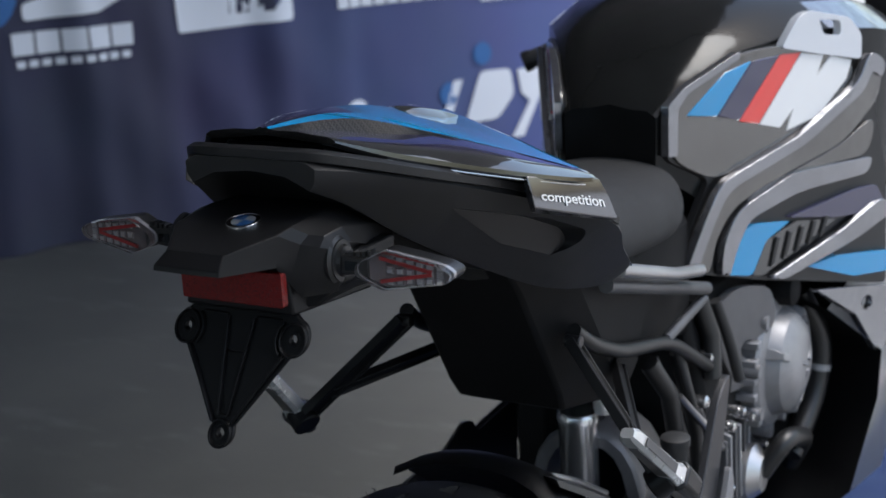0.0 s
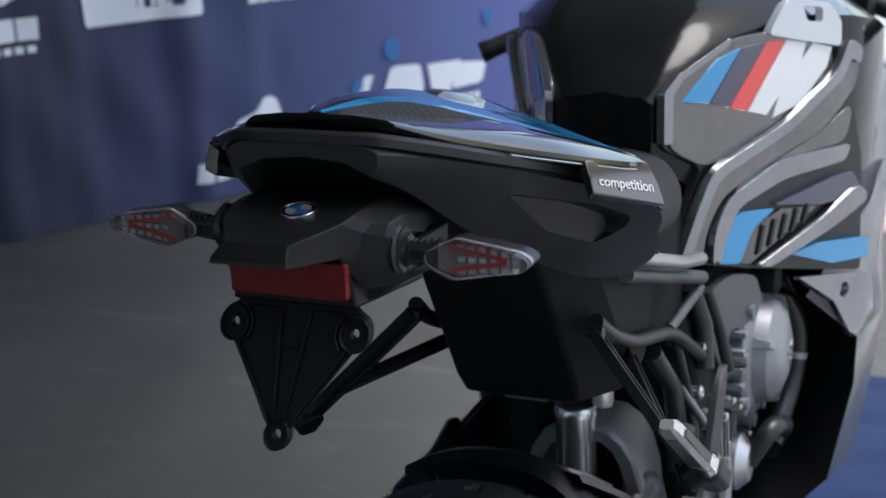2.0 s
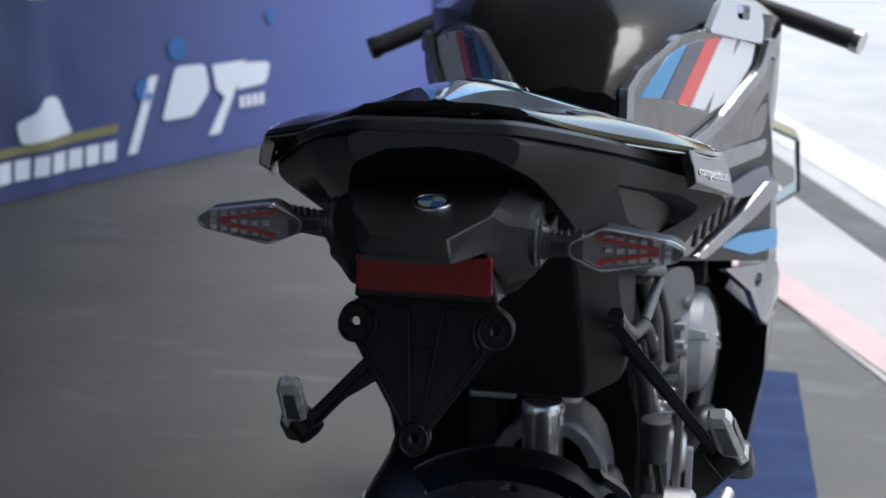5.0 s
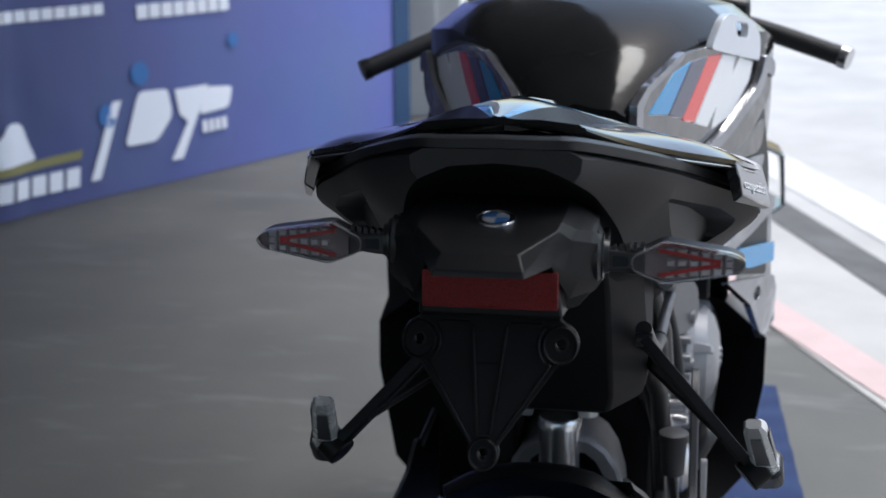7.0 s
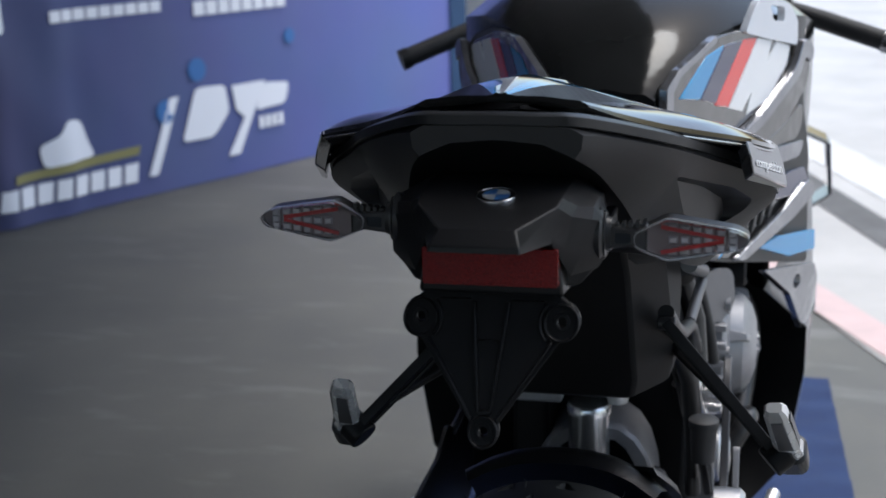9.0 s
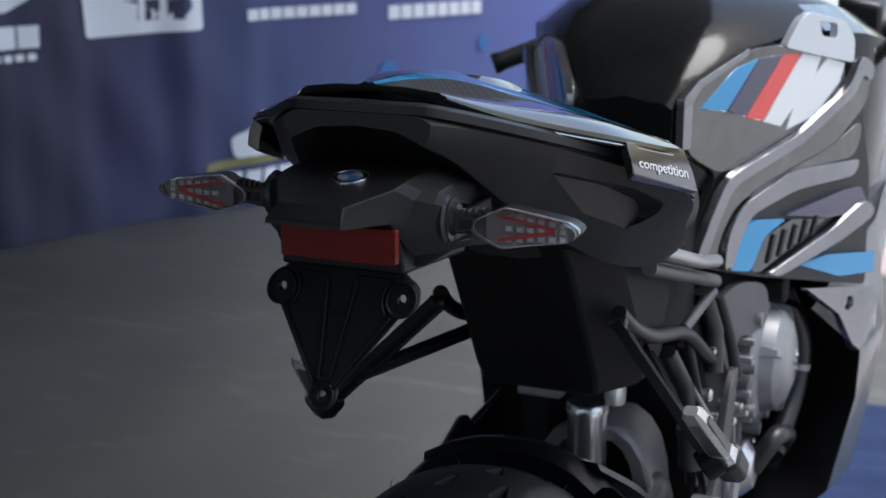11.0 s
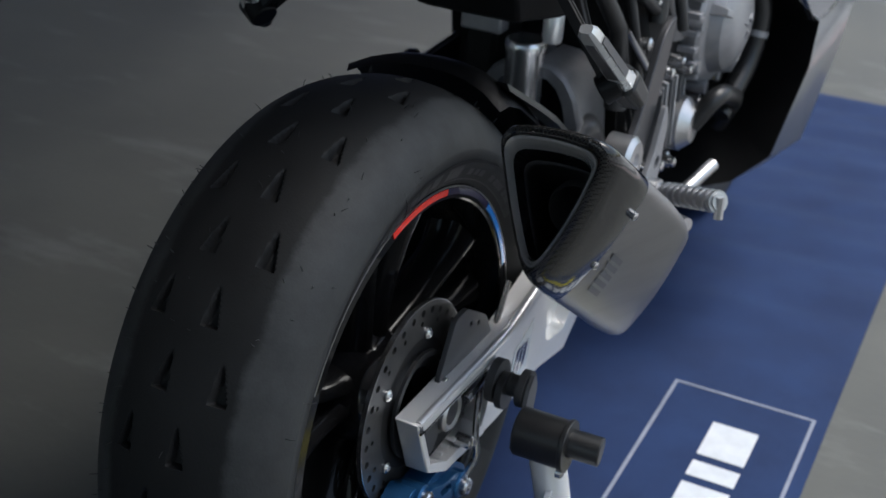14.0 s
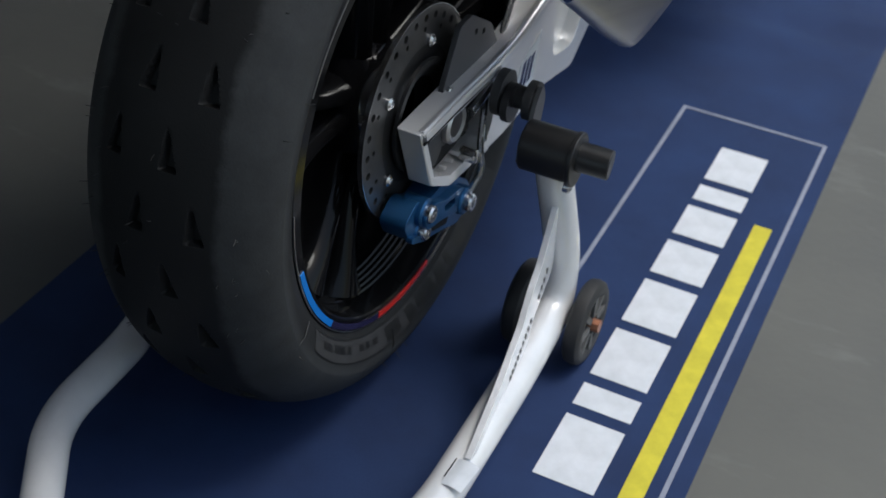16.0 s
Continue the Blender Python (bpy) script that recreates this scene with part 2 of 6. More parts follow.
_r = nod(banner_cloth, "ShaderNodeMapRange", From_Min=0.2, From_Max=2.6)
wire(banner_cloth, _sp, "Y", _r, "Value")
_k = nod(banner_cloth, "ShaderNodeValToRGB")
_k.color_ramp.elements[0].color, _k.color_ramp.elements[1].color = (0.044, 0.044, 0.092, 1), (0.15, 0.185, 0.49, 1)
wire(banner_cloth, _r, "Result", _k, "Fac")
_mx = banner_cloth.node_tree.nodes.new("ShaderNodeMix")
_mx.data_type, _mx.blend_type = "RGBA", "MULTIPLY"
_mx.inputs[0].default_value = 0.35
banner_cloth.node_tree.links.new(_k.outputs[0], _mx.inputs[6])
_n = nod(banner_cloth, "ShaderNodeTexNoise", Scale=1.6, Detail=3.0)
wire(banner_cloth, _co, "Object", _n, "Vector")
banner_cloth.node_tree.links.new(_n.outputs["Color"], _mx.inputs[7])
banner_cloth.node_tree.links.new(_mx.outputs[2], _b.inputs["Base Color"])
banner_white = mat("banner_white", (0.84, 0.85, 0.92), 0.7)
banner_olive = mat("banner_olive", (0.26, 0.24, 0.10), 0.7)
banner_edge = mat("banner_edge", (0.012, 0.05, 0.13), 0.7)
banner_light = mat("banner_light", (0.05, 0.16, 0.42), 0.7)


# ---- building helpers ----
PLACE = {}


def thing(name, at=(0, 0, 0), **tags):
    ob = new(name)
    ob.location, ob.empty_display_size = at, 0.1
    PLACE[ob.name] = Vector(at)
    return tagged(ob, **tags)


def part(name, bm, material, parent=None, label="", smooth=True, bevel=0.0, sub=0, auto=40):
    """Links a bmesh as one mesh object, its origin at the middle of the mesh."""
    bmesh.ops.recalc_face_normals(bm, faces=bm.faces[:])
    for f in bm.faces:
        f.smooth = smooth
    if smooth and not sub:
        for e in bm.edges:
            if len(e.link_faces) == 2 and e.calc_face_angle(0) > radians(auto):
                e.smooth = False
    me = bpy.data.meshes.new(name)
    lo = Vector([min(v.co[i] for v in bm.verts) for i in range(3)])
    hi = Vector([max(v.co[i] for v in bm.verts) for i in range(3)])
    mid = (lo + hi) / 2
    for v in bm.verts:
        v.co -= mid
    bm.to_mesh(me)
    bm.free()
    for m in material if isinstance(material, (list, tuple)) else [material]:
        me.materials.append(m)
    ob = new(name, me)
    ob.location = mid
    PLACE[ob.name] = mid
    if parent:
        ob.parent = parent
        ob.matrix_parent_inverse = Matrix.Translation(-PLACE[parent.name])
    if bevel:
        b = ob.modifiers.new("bevel", "BEVEL")
        b.width, b.segments, b.limit_method, b.angle_limit = bevel, 2, "ANGLE", radians(35)
    if sub:
        s = ob.modifiers.new("subdivision", "SUBSURF")
        s.levels = s.render_levels = sub
    if label:
        tagged(ob, label)
    return ob


def loft(rings, closed=True, caps=True):
    bm = bmesh.new()
    vs = [[bm.verts.new(p) for p in r] for r in rings]
    n = len(rings[0])
    for a, b in zip(vs, vs[1:]):
        for i in range(n if closed else n - 1):
            j = (i + 1) % n
            bm.faces.new((a[i], a[j], b[j], b[i]))
    if caps and closed:
        bm.faces.new(vs[0][::-1])
        bm.faces.new(vs[-1])
    return bm


def mirror_ring(half, y):
    """A closed ring at y from points (x, z) or (x, dy, z) of its right half, top centre to bottom centre."""
    pts = [(p[0], y, p[1]) if len(p) == 2 else (p[0], y + p[1], p[2]) for p in half]
    return pts + [(-x, yy, z) for x, yy, z in reversed(pts) if abs(x) > 1e-6]


def tube(points, radius, n=12, closed=False, rounded=0):
    """A round bar along points; radius one number, or one a point."""
    pts = [Vector(p) for p in points]
    rad = list(radius) if isinstance(radius, (list, tuple)) else [radius] * len(pts)
    if rounded:
        out, ro = [pts[0]], [rad[0]]
        for i in range(1, len(pts) - 1):
            a, b, c = pts[i - 1], pts[i], pts[i + 1]
            k = min(rounded, (a - b).length * 0.45, (c - b).length * 0.45)
            p, q = b + (a - b).normalized() * k, b + (c - b).normalized() * k
            for s in range(7):
                u = s / 6
                out.append(p * (1 - u) ** 2 + b * 2 * u * (1 - u) + q * u * u)
                ro.append(rad[i])
        pts, rad = out + [pts[-1]], ro + [rad[-1]]
    rings, side = [], None
    for i, p in enumerate(pts):
        d = (pts[min(i + 1, len(pts) - 1)] - pts[max(i - 1, 0)]).normalized()
        if side is None:
            side = d.orthogonal().normalized()
        side = (side - d * side.dot(d)).normalized()
        up = d.cross(side)
        rings.append([p + (side * math.cos(2 * math.pi * k / n) + up * math.sin(2 * math.pi * k / n)) * rad[i] for k in range(n)])
    return loft(rings)


def lathe(profile, centre, axis="x", n=48, closed=True):
    """Turns a profile of (along, radius) round an axis through centre."""
    rings = []
    c = Vector(centre)
    for k in range(n):
        a = 2 * math.pi * k / n
        ca, sa = math.cos(a), math.sin(a)
        if axis == "x":
            rings.append([c + Vector((u, r * ca, r * sa)) for u, r in profile])
        elif axis == "y":
            rings.append([c + Vector((r * ca, u, r * sa)) for u, r in profile])
        else:
            rings.append([c + Vector((r * ca, r * sa, u)) for u, r in profile])
    return _ringed(rings, closed)


def _ringed(rings, closed):
    bm = bmesh.new()
    vs = [[bm.verts.new(p) for p in r] for r in rings]
    n, m = len(vs), len(rings[0])
    for i in range(n):
        a, b = vs[i], vs[(i + 1) % n]
        for j in range(m if closed else m - 1):
            k = (j + 1) % m
            bm.faces.new((a[j], a[k], b[k], b[j]))
    bmesh.ops.remove_doubles(bm, verts=bm.verts[:], dist=1e-6)
    return bm


def plate(outline, holes=(), thick=0.004, to=None):
    """A flat plate of an outline in (u, v) with holes, from w = 0 to thick; to maps (u, v, w) into the world."""
    bm = bmesh.new()
    edges = []
    for loop in (outline, *holes):
        vs = [bm.verts.new((u, v, 0)) for u, v in loop]
        edges += [bm.edges.new((vs[i], vs[(i + 1) % len(vs)])) for i in range(len(vs))]
    bmesh.ops.triangle_fill(bm, use_beauty=True, use_dissolve=False, edges=edges)
    out = bmesh.ops.extrude_face_region(bm, geom=bm.faces[:])
    for v in out["geom"]:
        if isinstance(v, bmesh.types.BMVert):
            v.co.z += thick
    if to:
        for v in bm.verts:
            v.co = to(*v.co)
    return bm


def side(x0, x1=None):
    """Maps a plate drawn in (y, z) to x = x0, its thickness to the right."""
    return lambda u, v, w: Vector((x0 + w, u, v))


def circle(u, v, r, n=16):
    return [(u + r * math.cos(2 * math.pi * k / n), v + r * math.sin(2 * math.pi * k / n)) for k in range(n)]


def rounded(points, r, steps=4):
    """A polygon with rounded corners."""
    out = []
    n = len(points)
    for i in range(n):
        a, b, c = (Vector(points[j % n]) for j in (i - 1, i, i + 1))
        k = min(r, (a - b).length * 0.45, (c - b).length * 0.45)
        p, q = b + (a - b).normalized() * k, b + (c - b).normalized() * k
        for s in range(steps + 1):
            u = s / steps
            out.append(tuple(p * (1 - u) ** 2 + b * 2 * u * (1 - u) + q * u * u))
    return out


def box(lo, hi):
    bm = bmesh.new()
    bmesh.ops.create_cube(bm, size=1)
    for v in bm.verts:
        v.co = Vector([lo[i] + (v.co[i] + 0.5) * (hi[i] - lo[i]) for i in range(3)])
    return bm


def flip(bm):
    """The mirror image across the bike's middle plane."""
    for v in bm.verts:
        v.co.x = -v.co.x
    return bm


def bar(a, b, r, n=12):
    return tube([a, b], r, n)


# ---- the garage ----
part("floor", box((-60, -60, -0.2), (60, 60, 0.0)), concrete, smooth=False)
tagged(bpy.data.objects["floor"], "worn grey concrete floor running from the garage out into daylight", "floor", kind="structure")

EDGE_A, EDGE_B = Vector((-1.45, 6.45)), Vector((2.7, -2.6))  # the open side of the garage


def slab(name, pts, z0, z1, material, label, category):
    ob = part(name, plate(pts, (), z1 - z0, lambda u, v, w: Vector((u, v, z0 + w))), material, smooth=False)
    return tagged(ob, label, category, kind="structure")


slab("ceiling", [(-6, 8), (-1.4, 6.5), (2.15, -2.6), (2.9, -6), (-6, -6)], 3.5, 3.7, ceiling_grey, "plain grey garage ceiling slab", "ceiling")
slab("wall_west", [(-6.2, -6), (-6, -6), (-6, 8), (-6.2, 8)], 0, 3.5, plaster, "plain pale plaster garage wall", "wall")
# unseen wall; its wide opening is added to let daylight in from behind
for k, (x0, x1, z0) in enumerate(((-6.2, -5.4, 0), (-5.4, 1.6, 3.0), (1.6, 2.7, 0))):
    slab("wall_south_%d" % (k + 1), [(x0, -6.2), (x1, -6.2), (x1, -6), (x0, -6)], z0, 3.5, plaster, "unseen pale plaster wall with an opening added for daylight from behind", "wall")
slab("wall_east", [(2.5, -6), (2.7, -6), (2.7, -2.6), (2.5, -2.6)], 0, 3.5, plaster, "plain pale plaster garage wall", "wall")
slab("wall_north", [(-6, 7.8), (-1.7, 6.6), (-1.7, 6.8), (-6, 8)], 0, 3.5, plaster, "plain pale plaster garage wall", "wall")
slab("pillar", [(-1.45, 6.5), (-1.235, 6.5), (-1.235, 6.8), (-1.45, 6.8)], 0, 3.5, plaster, "light grey concrete pillar beside the banner", "pillar")
slab("door_guide", [(-1.235, 6.53), (-1.10, 6.53), (-1.10, 6.75), (-1.235, 6.75)], 0, 3.5, plaster, "grey steel guide of the garage door", "door frame")


# ---- painted lines on the ground outside ----
def stripe(name, a, b, width, material, label):
    a, b = Vector(a), Vector(b)
    s = (b - a).orthogonal().normalized() * width / 2
    ob = part(name, plate([a - s, b - s, b + s, a + s], (), 0.003, lambda u, v, w: Vector((u, v, 0.005 + w))), material, smooth=False)
    return tagged(ob, label, "painted line", kind="structure")


slab("pavement", [(-2.2, 9.6), (0.18, 3.4), (2.45, -2.6), (40, -30), (60, 60), (-2.2, 60)], 0.0, 0.004, outdoor_concrete, "pale sunlit concrete outside the garage", "pavement")
# unseen pale ground added to bounce daylight through the rear opening
slab("bounce_slab", [(-40, -50), (2.4, -50), (2.4, -6.25), (-40, -6.25)], 0.0, 0.004, outdoor_concrete, "unseen pale slab added behind the garage to bounce daylight in", "pavement")
stripe("painted_line_red", (-0.55, 5.25), (2.75, -2.6), 0.13, outdoor_stripe_red, "faded pink painted line on the concrete")
stripe("painted_line_white", (-1.0, 10.6), (2.9, -2.6), 0.25, outdoor_stripe_white, "worn white painted line on the concrete")
stripe("asphalt_strip", (-1.25, 10.4), (2.55, -2.6), 0.16, asphalt, "dark asphalt joint in the concrete")

# ---- banner ----
BQ, BD = Vector((-2.592, 3.452, 0)), Vector((math.sin(radians(25)), math.cos(radians(25)), 0))
BN = Vector((BD.y, -BD.x, 0))


def fold(s, z):
    """How far the cloth stands out of its plane."""
    k = max(0.0, min(1.0, (0.9 - s) / 1.2))
    bend = 1.3 * math.sin(1.1 * z + 2.3 * s)
    return k * (0.020 * math.sin(s * 21 + bend) * (0.65 + 0.35 * math.sin(s * 5 + 1)) + 0.004 * math.sin(s * 37 + 0.7 * z + bend) + 0.020 * math.sin(s * 8 + 0.9 * z)) + 0.012 * math.exp(-((s + 0.3) / 0.7) ** 2) * math.sin(15 * s + 11 * z) * max(0.0, 1 - abs(z - 0.45)) + 0.004 * math.sin(s * 6)


def on_banner(lift):
    return lambda u, v, w: BQ + BD * u + BN * (fold(u, v) + lift + w) + Vector((0, 0, v))


banner = thing("banner", tuple(BQ), label="dark blue printed fabric sponsor banner hanging to the floor", category="banner")
bm = bmesh.new()
S = [-4.5 + 0.02 * i for i in range(375)]
Z = [0.004 + 0.06 * i for i in range(41)]
grid = [[bm.verts.new(on_banner(0)(s, z, 0)) for z in Z] for s in S]
for a, b in zip(grid, grid[1:]):
    for i in range(len(Z) - 1):
        bm.faces.new((a[i], b[i], b[i + 1], a[i + 1]))
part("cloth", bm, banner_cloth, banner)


def print_on(name, pts, material, label=""):
    bm = plate(pts, (), 0.001)
    for _ in range(4):
        bmesh.ops.subdivide_edges(bm, edges=[e for e in bm.edges if e.calc_length() > 0.022], cuts=1)
    bmesh.ops.triangulate(bm, faces=bm.faces[:])
    to = on_banner(0.008)
    for v in bm.verts:
        v.co = to(*v.co)
    return part(name, bm, material, banner, label)


def bars(u0, u1, v0, v1, count, material, gap=0.25, slant=0.0, drop=0.0, name="printed_bar"):
    w = (u1 - u0) / count
    for i in range(count):
        a = u0 + i * w
        z = drop * (a - u0)
        print_on(name, [(a, v0 + z), (a + w * (1 - gap), v0 + z), (a + w * (1 - gap) + slant, v1 + z), (a + slant, v1 + z)], material)


# bottom row of sponsor marks, as plain shapes
bars(0.0, 0.70, 0.075, 0.155, 8, banner_white, 0.2, 0.01)
print_on("printed_band", [(0.07, 0.172), (0.70, 0.188), (0.71, 0.225), (0.08, 0.205)], banner_olive)
print_on("printed_shape", rounded([(0.20, 0.30), (0.30, 0.33), (0.34, 0.385), (0.42, 0.375), (0.45, 0.28), (0.48, 0.22), (0.22, 0.21)], 0.03), banner_white)
print_on("printed_slash", [(0.745, 0.085), (0.795, 0.085), (0.935, 0.40), (0.885, 0.40)], banner_white)
print_on("printed_shape", rounded([(0.94, 0.20), (1.12, 0.20), (1.22, 0.30), (1.20, 0.42), (1.03, 0.425)], 0.03), banner_white)
print_on("printed_shape", [(1.20, 0.10), (1.27, 0.10), (1.45, 0.41), (1.24, 0.41), (1.26, 0.30), (1.31, 0.26)], banner_white)
print_on("printed_shape", rounded([(1.38, 0.28), (1.58, 0.29), (1.61, 0.385), (1.44, 0.40)], 0.03), banner_white)
bars(1.40, 1.57, 0.195, 0.25, 4, banner_white)
# upper row
bars(-1.05, -0.59, 0.72, 0.80, 5, banner_white, 0.1)
print_on("printed_shape", rounded([(-1.0, 0.84), (-0.72, 0.85), (-0.62, 0.90), (-0.85, 0.93), (-1.0, 0.90)], 0.02), banner_white)
bars(-1.04, -0.60, 0.675, 0.70, 9, banner_white, 0.3)
print_on("printed_block", rounded([(-0.40, 0.735), (0.09, 0.745), (0.09, 0.93), (-0.40, 0.93)], 0.02), banner_white)
bars(-0.33, 0.03, 0.79, 0.87, 4, banner_cloth, 0.3, name="printed_bar")
bars(0.30, 0.88, 0.765, 0.81, 9, banner_white, 0.15)
bars(1.05, 1.62, 0.73, 0.79, 8, banner_white, 0.15)
for u, v, r in ((1.627, 0.593, 0.035), (0.858, 0.345, 0.05), (1.046, 0.502, 0.05), (2.2, 0.9, 0.08), (-1.15, 0.95, 0.14), (-1.2, 0.62, 0.05)):
    print_on("printed_dot", circle(u, v, r, 20), banner_light)
print_on("printed_edge", [(2.86, 0.02), (3.0, 0.02), (3.0, 2.3), (2.86, 2.3)], banner_edge)

# ---- floor mat ----
carpet = thing("floor_mat", (0.055, 0.7, 0), label="long dark blue paddock mat lying under the motorcycle", category="mat")


def sheet(u0, u1, v0, v1, nu, nv, height, thick=0.003):
    """A thin cloth with low waves, as a closed skin."""
    bm = bmesh.new()
    top, low = [], []
    for j in range(nv + 1):
        v = v0 + (v1 - v0) * j / nv
        skew = -0.024 * (v - v0)
        row = [(u0 + (u1 - u0) * i / nu + skew, v) for i in range(nu + 1)]
        top.append([bm.verts.new((u, w, 0.001 + thick + height(u, w))) for u, w in row])
        low.append([bm.verts.new((u, w, 0.0005)) for u, w in row])
    for g in (top, low):
        for a, b in zip(g, g[1:]):
            for i in range(nu):
                bm.faces.new((a[i], a[i + 1], b[i + 1], b[i]))
    edge = [(0, i) for i in range(nu)] + [(j, nu) for j in range(nv)] + [(nv, i) for i in range(nu, 0, -1)] + [(j, 0) for j in range(nv, 0, -1)]
    for (j, i), (q, p) in zip(edge, edge[1:] + edge[:1]):
        bm.faces.new((top[j][i], top[q][p], low[q][p], low[j][i]))
    return bm


def waves(u, v):
    k = max(0.0, min(1.0, (v - 0.78) / 0.35))
    return k * (0.0045 + 0.0026 * math.sin(v * 31 + u * 5) + 0.0018 * math.sin(v * 57 - u * 9 + 1))


part("mat_body", sheet(-0.335, 0.475, -1.0, 2.26, 12, 240, waves), mat_cloth, carpet)
MA = radians(1.35)


def on_mat(u, v, w):
    """u across to the right, v along the mat, from the near corner of the printed frame."""
    return Vector((0.185 + u * math.cos(MA) - (v - 0.745) * math.sin(MA), v, 0.0044 + w))


def mat_print(name, pts, material, label=""):
    return part(name, plate(pts, (), 0.0006, on_mat), material, carpet, label, smooth=False)


mat_print("printed_line", [(0.002, -0.5), (0.0075, -0.5), (0.0075, 0.738), (0.2235, 0.738), (0.2235, -0.5), (0.229, -0.5), (0.229, 0.7435), (0.002, 0.7435)], mat_line, "pale printed frame line")
mat_print("printed_stripe", [(0.184, -0.5), (0.209, -0.5), (0.209, 0.484), (0.184, 0.484)], mat_yellow, "yellow printed stripe")
LW = [0.105, 0.04, 0.095, 0.095, 0.08, 0.075, 0.04, 0.095]
v = 0.655
for w in reversed(LW):
    mat_print("printed_block", [(0.089, v - w), (0.160, v - w), (0.160, v), (0.089, v)], mat_white)
    v -= w + 0.0185


# ---- motorcycle ----
bike = thing("motorcycle", (0, 0, 0), label="black, blue and silver sports motorcycle raised on a rear stand", category="motorcycle")
AX = Vector((0, -0.010, 0.344))

def finer(rows, times=4):
    """Rows of points with rounded rows between them."""
    out = []
    for i in range(len(rows) - 1):
        p0, p1, p2, p3 = (rows[max(0, min(len(rows) - 1, k))] for k in (i - 1, i, i + 1, i + 2))
        for s in range(times):
            t = s / times
            out.append([tuple(0.5 * (2 * b + (c - a) * t + (2 * a - 5 * b + 4 * c - d) * t * t + (3 * b - a - 3 * c + d) * t ** 3) for a, b, c, d in zip(A, B, C, D)) for A, B, C, D in zip(p0, p1, p2, p3)])
    return out + [list(rows[-1])]


# rear wheel
half = [(0.084, 0.2415), (0.086, 0.240), (0.086, 0.2262), (0.0845, 0.2242), (0.079, 0.2225), (0.060, 0.217), (0.030, 0.211)]
back = [(0.030, 0.217), (0.060, 0.222), (0.076, 0.229)]
wheel = part("rear_wheel", lathe([(-x, r) for x, r in half] + half[::-1] + [(x, r) for x, r in back[::-1]] + [(-x, r) for x, r in back], AX, "x", 144), rim_paint, bike, "gloss black rim with stripes", auto=30)


def tyre():
    n, m = 1700, 230
    prof = []
    for j in range(m + 1):
        u = -1 + 2 * j / m
        w = abs(u)
        if w < 0.78:
            k = w / 0.78
            x, r = 0.1025 * math.sin(k * radians(82)), 0.337 - 0.058 * (1 - math.cos(k * radians(82))) * (1 + 0.10 * k)
        else:
            k = (w - 0.78) / 0.22
            x = 0.1015 + 0.001 * math.sin(math.pi * k) - 0.0165 * k ** 1.6
            r = 0.2826 - 0.042 * k
        prof.append((math.copysign(x, u), r))
    rows = ((0.041, 0.0), (0.0135, 11.0), (-0.0135, 0.0), (-0.041, 11.0))
    rings = []
    for i in range(n):
        deg = 360.0 * i / n
        ring = []
        for x, r in prof:
            d = 0.0
            for x0, ph in rows:
                t = ((deg - ph - 107 + 11) % 22.0) - 11
                s = 1 if x0 > 0 else -1
                # a teardrop, wide at its lower end
                k = (t + 3.3) / 6.6
                if 0 < k < 1:
                    half = 0.0013 + 0.0075 * k
                    off = abs((x - x0) - s * 0.004 * (k - 0.5))
                    if off < half:
                        d = max(d, 0.009 * min(1, (half - off) / 0.0030) * min(1, k / 0.25, (1 - k) / 0.03))
            a = radians(deg)
            ring.append(AX + Vector((x, (r - d) * math.cos(a), (r - d) * math.sin(a))))
        rings.append(ring)
    return _ringed(rings, False)


tread = mat("tyre_rubber", (0.02, 0.02, 0.02), 0.6)
grain(tread, (0.0105, 0.0107, 0.011), (0.007, 0.007, 0.0073), 16, 420, 0.25, 0.0008, (0.55, 0.72))
tread.node_tree.nodes["Principled BSDF"].inputs["Specular IOR Level"].default_value = 0.25
# scuffed, dusty shoulders with an uneven border
_b = tread.node_tree.nodes["Principled BSDF"]
_co, _sp = nod(tread, "ShaderNodeTexCoord"), nod(tread, "ShaderNodeSeparateXYZ")
wire(tread, _co, "Object", _sp, "Vector")
_ab = nod(tread, "ShaderNodeMath")
_ab.operation = "ABSOLUTE"
wire(tread, _sp, "X", _ab, 0)
_no = nod(tread, "ShaderNodeTexNoise", Scale=22.0, Detail=8.0, Roughness=0.7)
wire(tread, _co, "Object", _no, "Vector")
_ad = nod(tread, "ShaderNodeMath")
_ad.operation = "MULTIPLY_ADD"
_ad.inputs[1].default_value = 0.02
wire(tread, _no, "Fac", _ad, 0)
wire(tread, _ab, "Value", _ad, 2)
_rd = nod(tread, "ShaderNodeVectorMath")
_rd.operation = "MULTIPLY"
_rd.inputs[1].default_value = (0, 1, 1)
wire(tread, _co, "Object", _rd, 0)
_ln = nod(tread, "ShaderNodeVectorMath")
_ln.operation = "LENGTH"
wire(tread, _rd, "Vector", _ln, 0)
_wall = nod(tread, "ShaderNodeMapRange", From_Min=0.266, From_Max=0.280, To_Min=0.25, To_Max=1.0)
wire(tread, _ln, "Value", _wall, "Value")
_mr = nod(tread, "ShaderNodeMapRange", From_Min=0.066, From_Max=0.074)
wire(tread, _ad, "Value", _mr, "Value")
_m2 = nod(tread, "ShaderNodeMapRange", From_Min=0.35, From_Max=0.7, To_Min=0.55, To_Max=1.0)
wire(tread, _no, "Fac", _m2, "Value")
_mu = nod(tread, "ShaderNodeMath")
_mu.operation = "MULTIPLY"
wire(tread, _mr, "Result", _mu, 0)
wire(tread, _m2, "Result", _mu, 1)
_mx = tread.node_tree.nodes.new("ShaderNodeMix")
_mx.data_type = "RGBA"
_mw = nod(tread, "ShaderNodeMath")
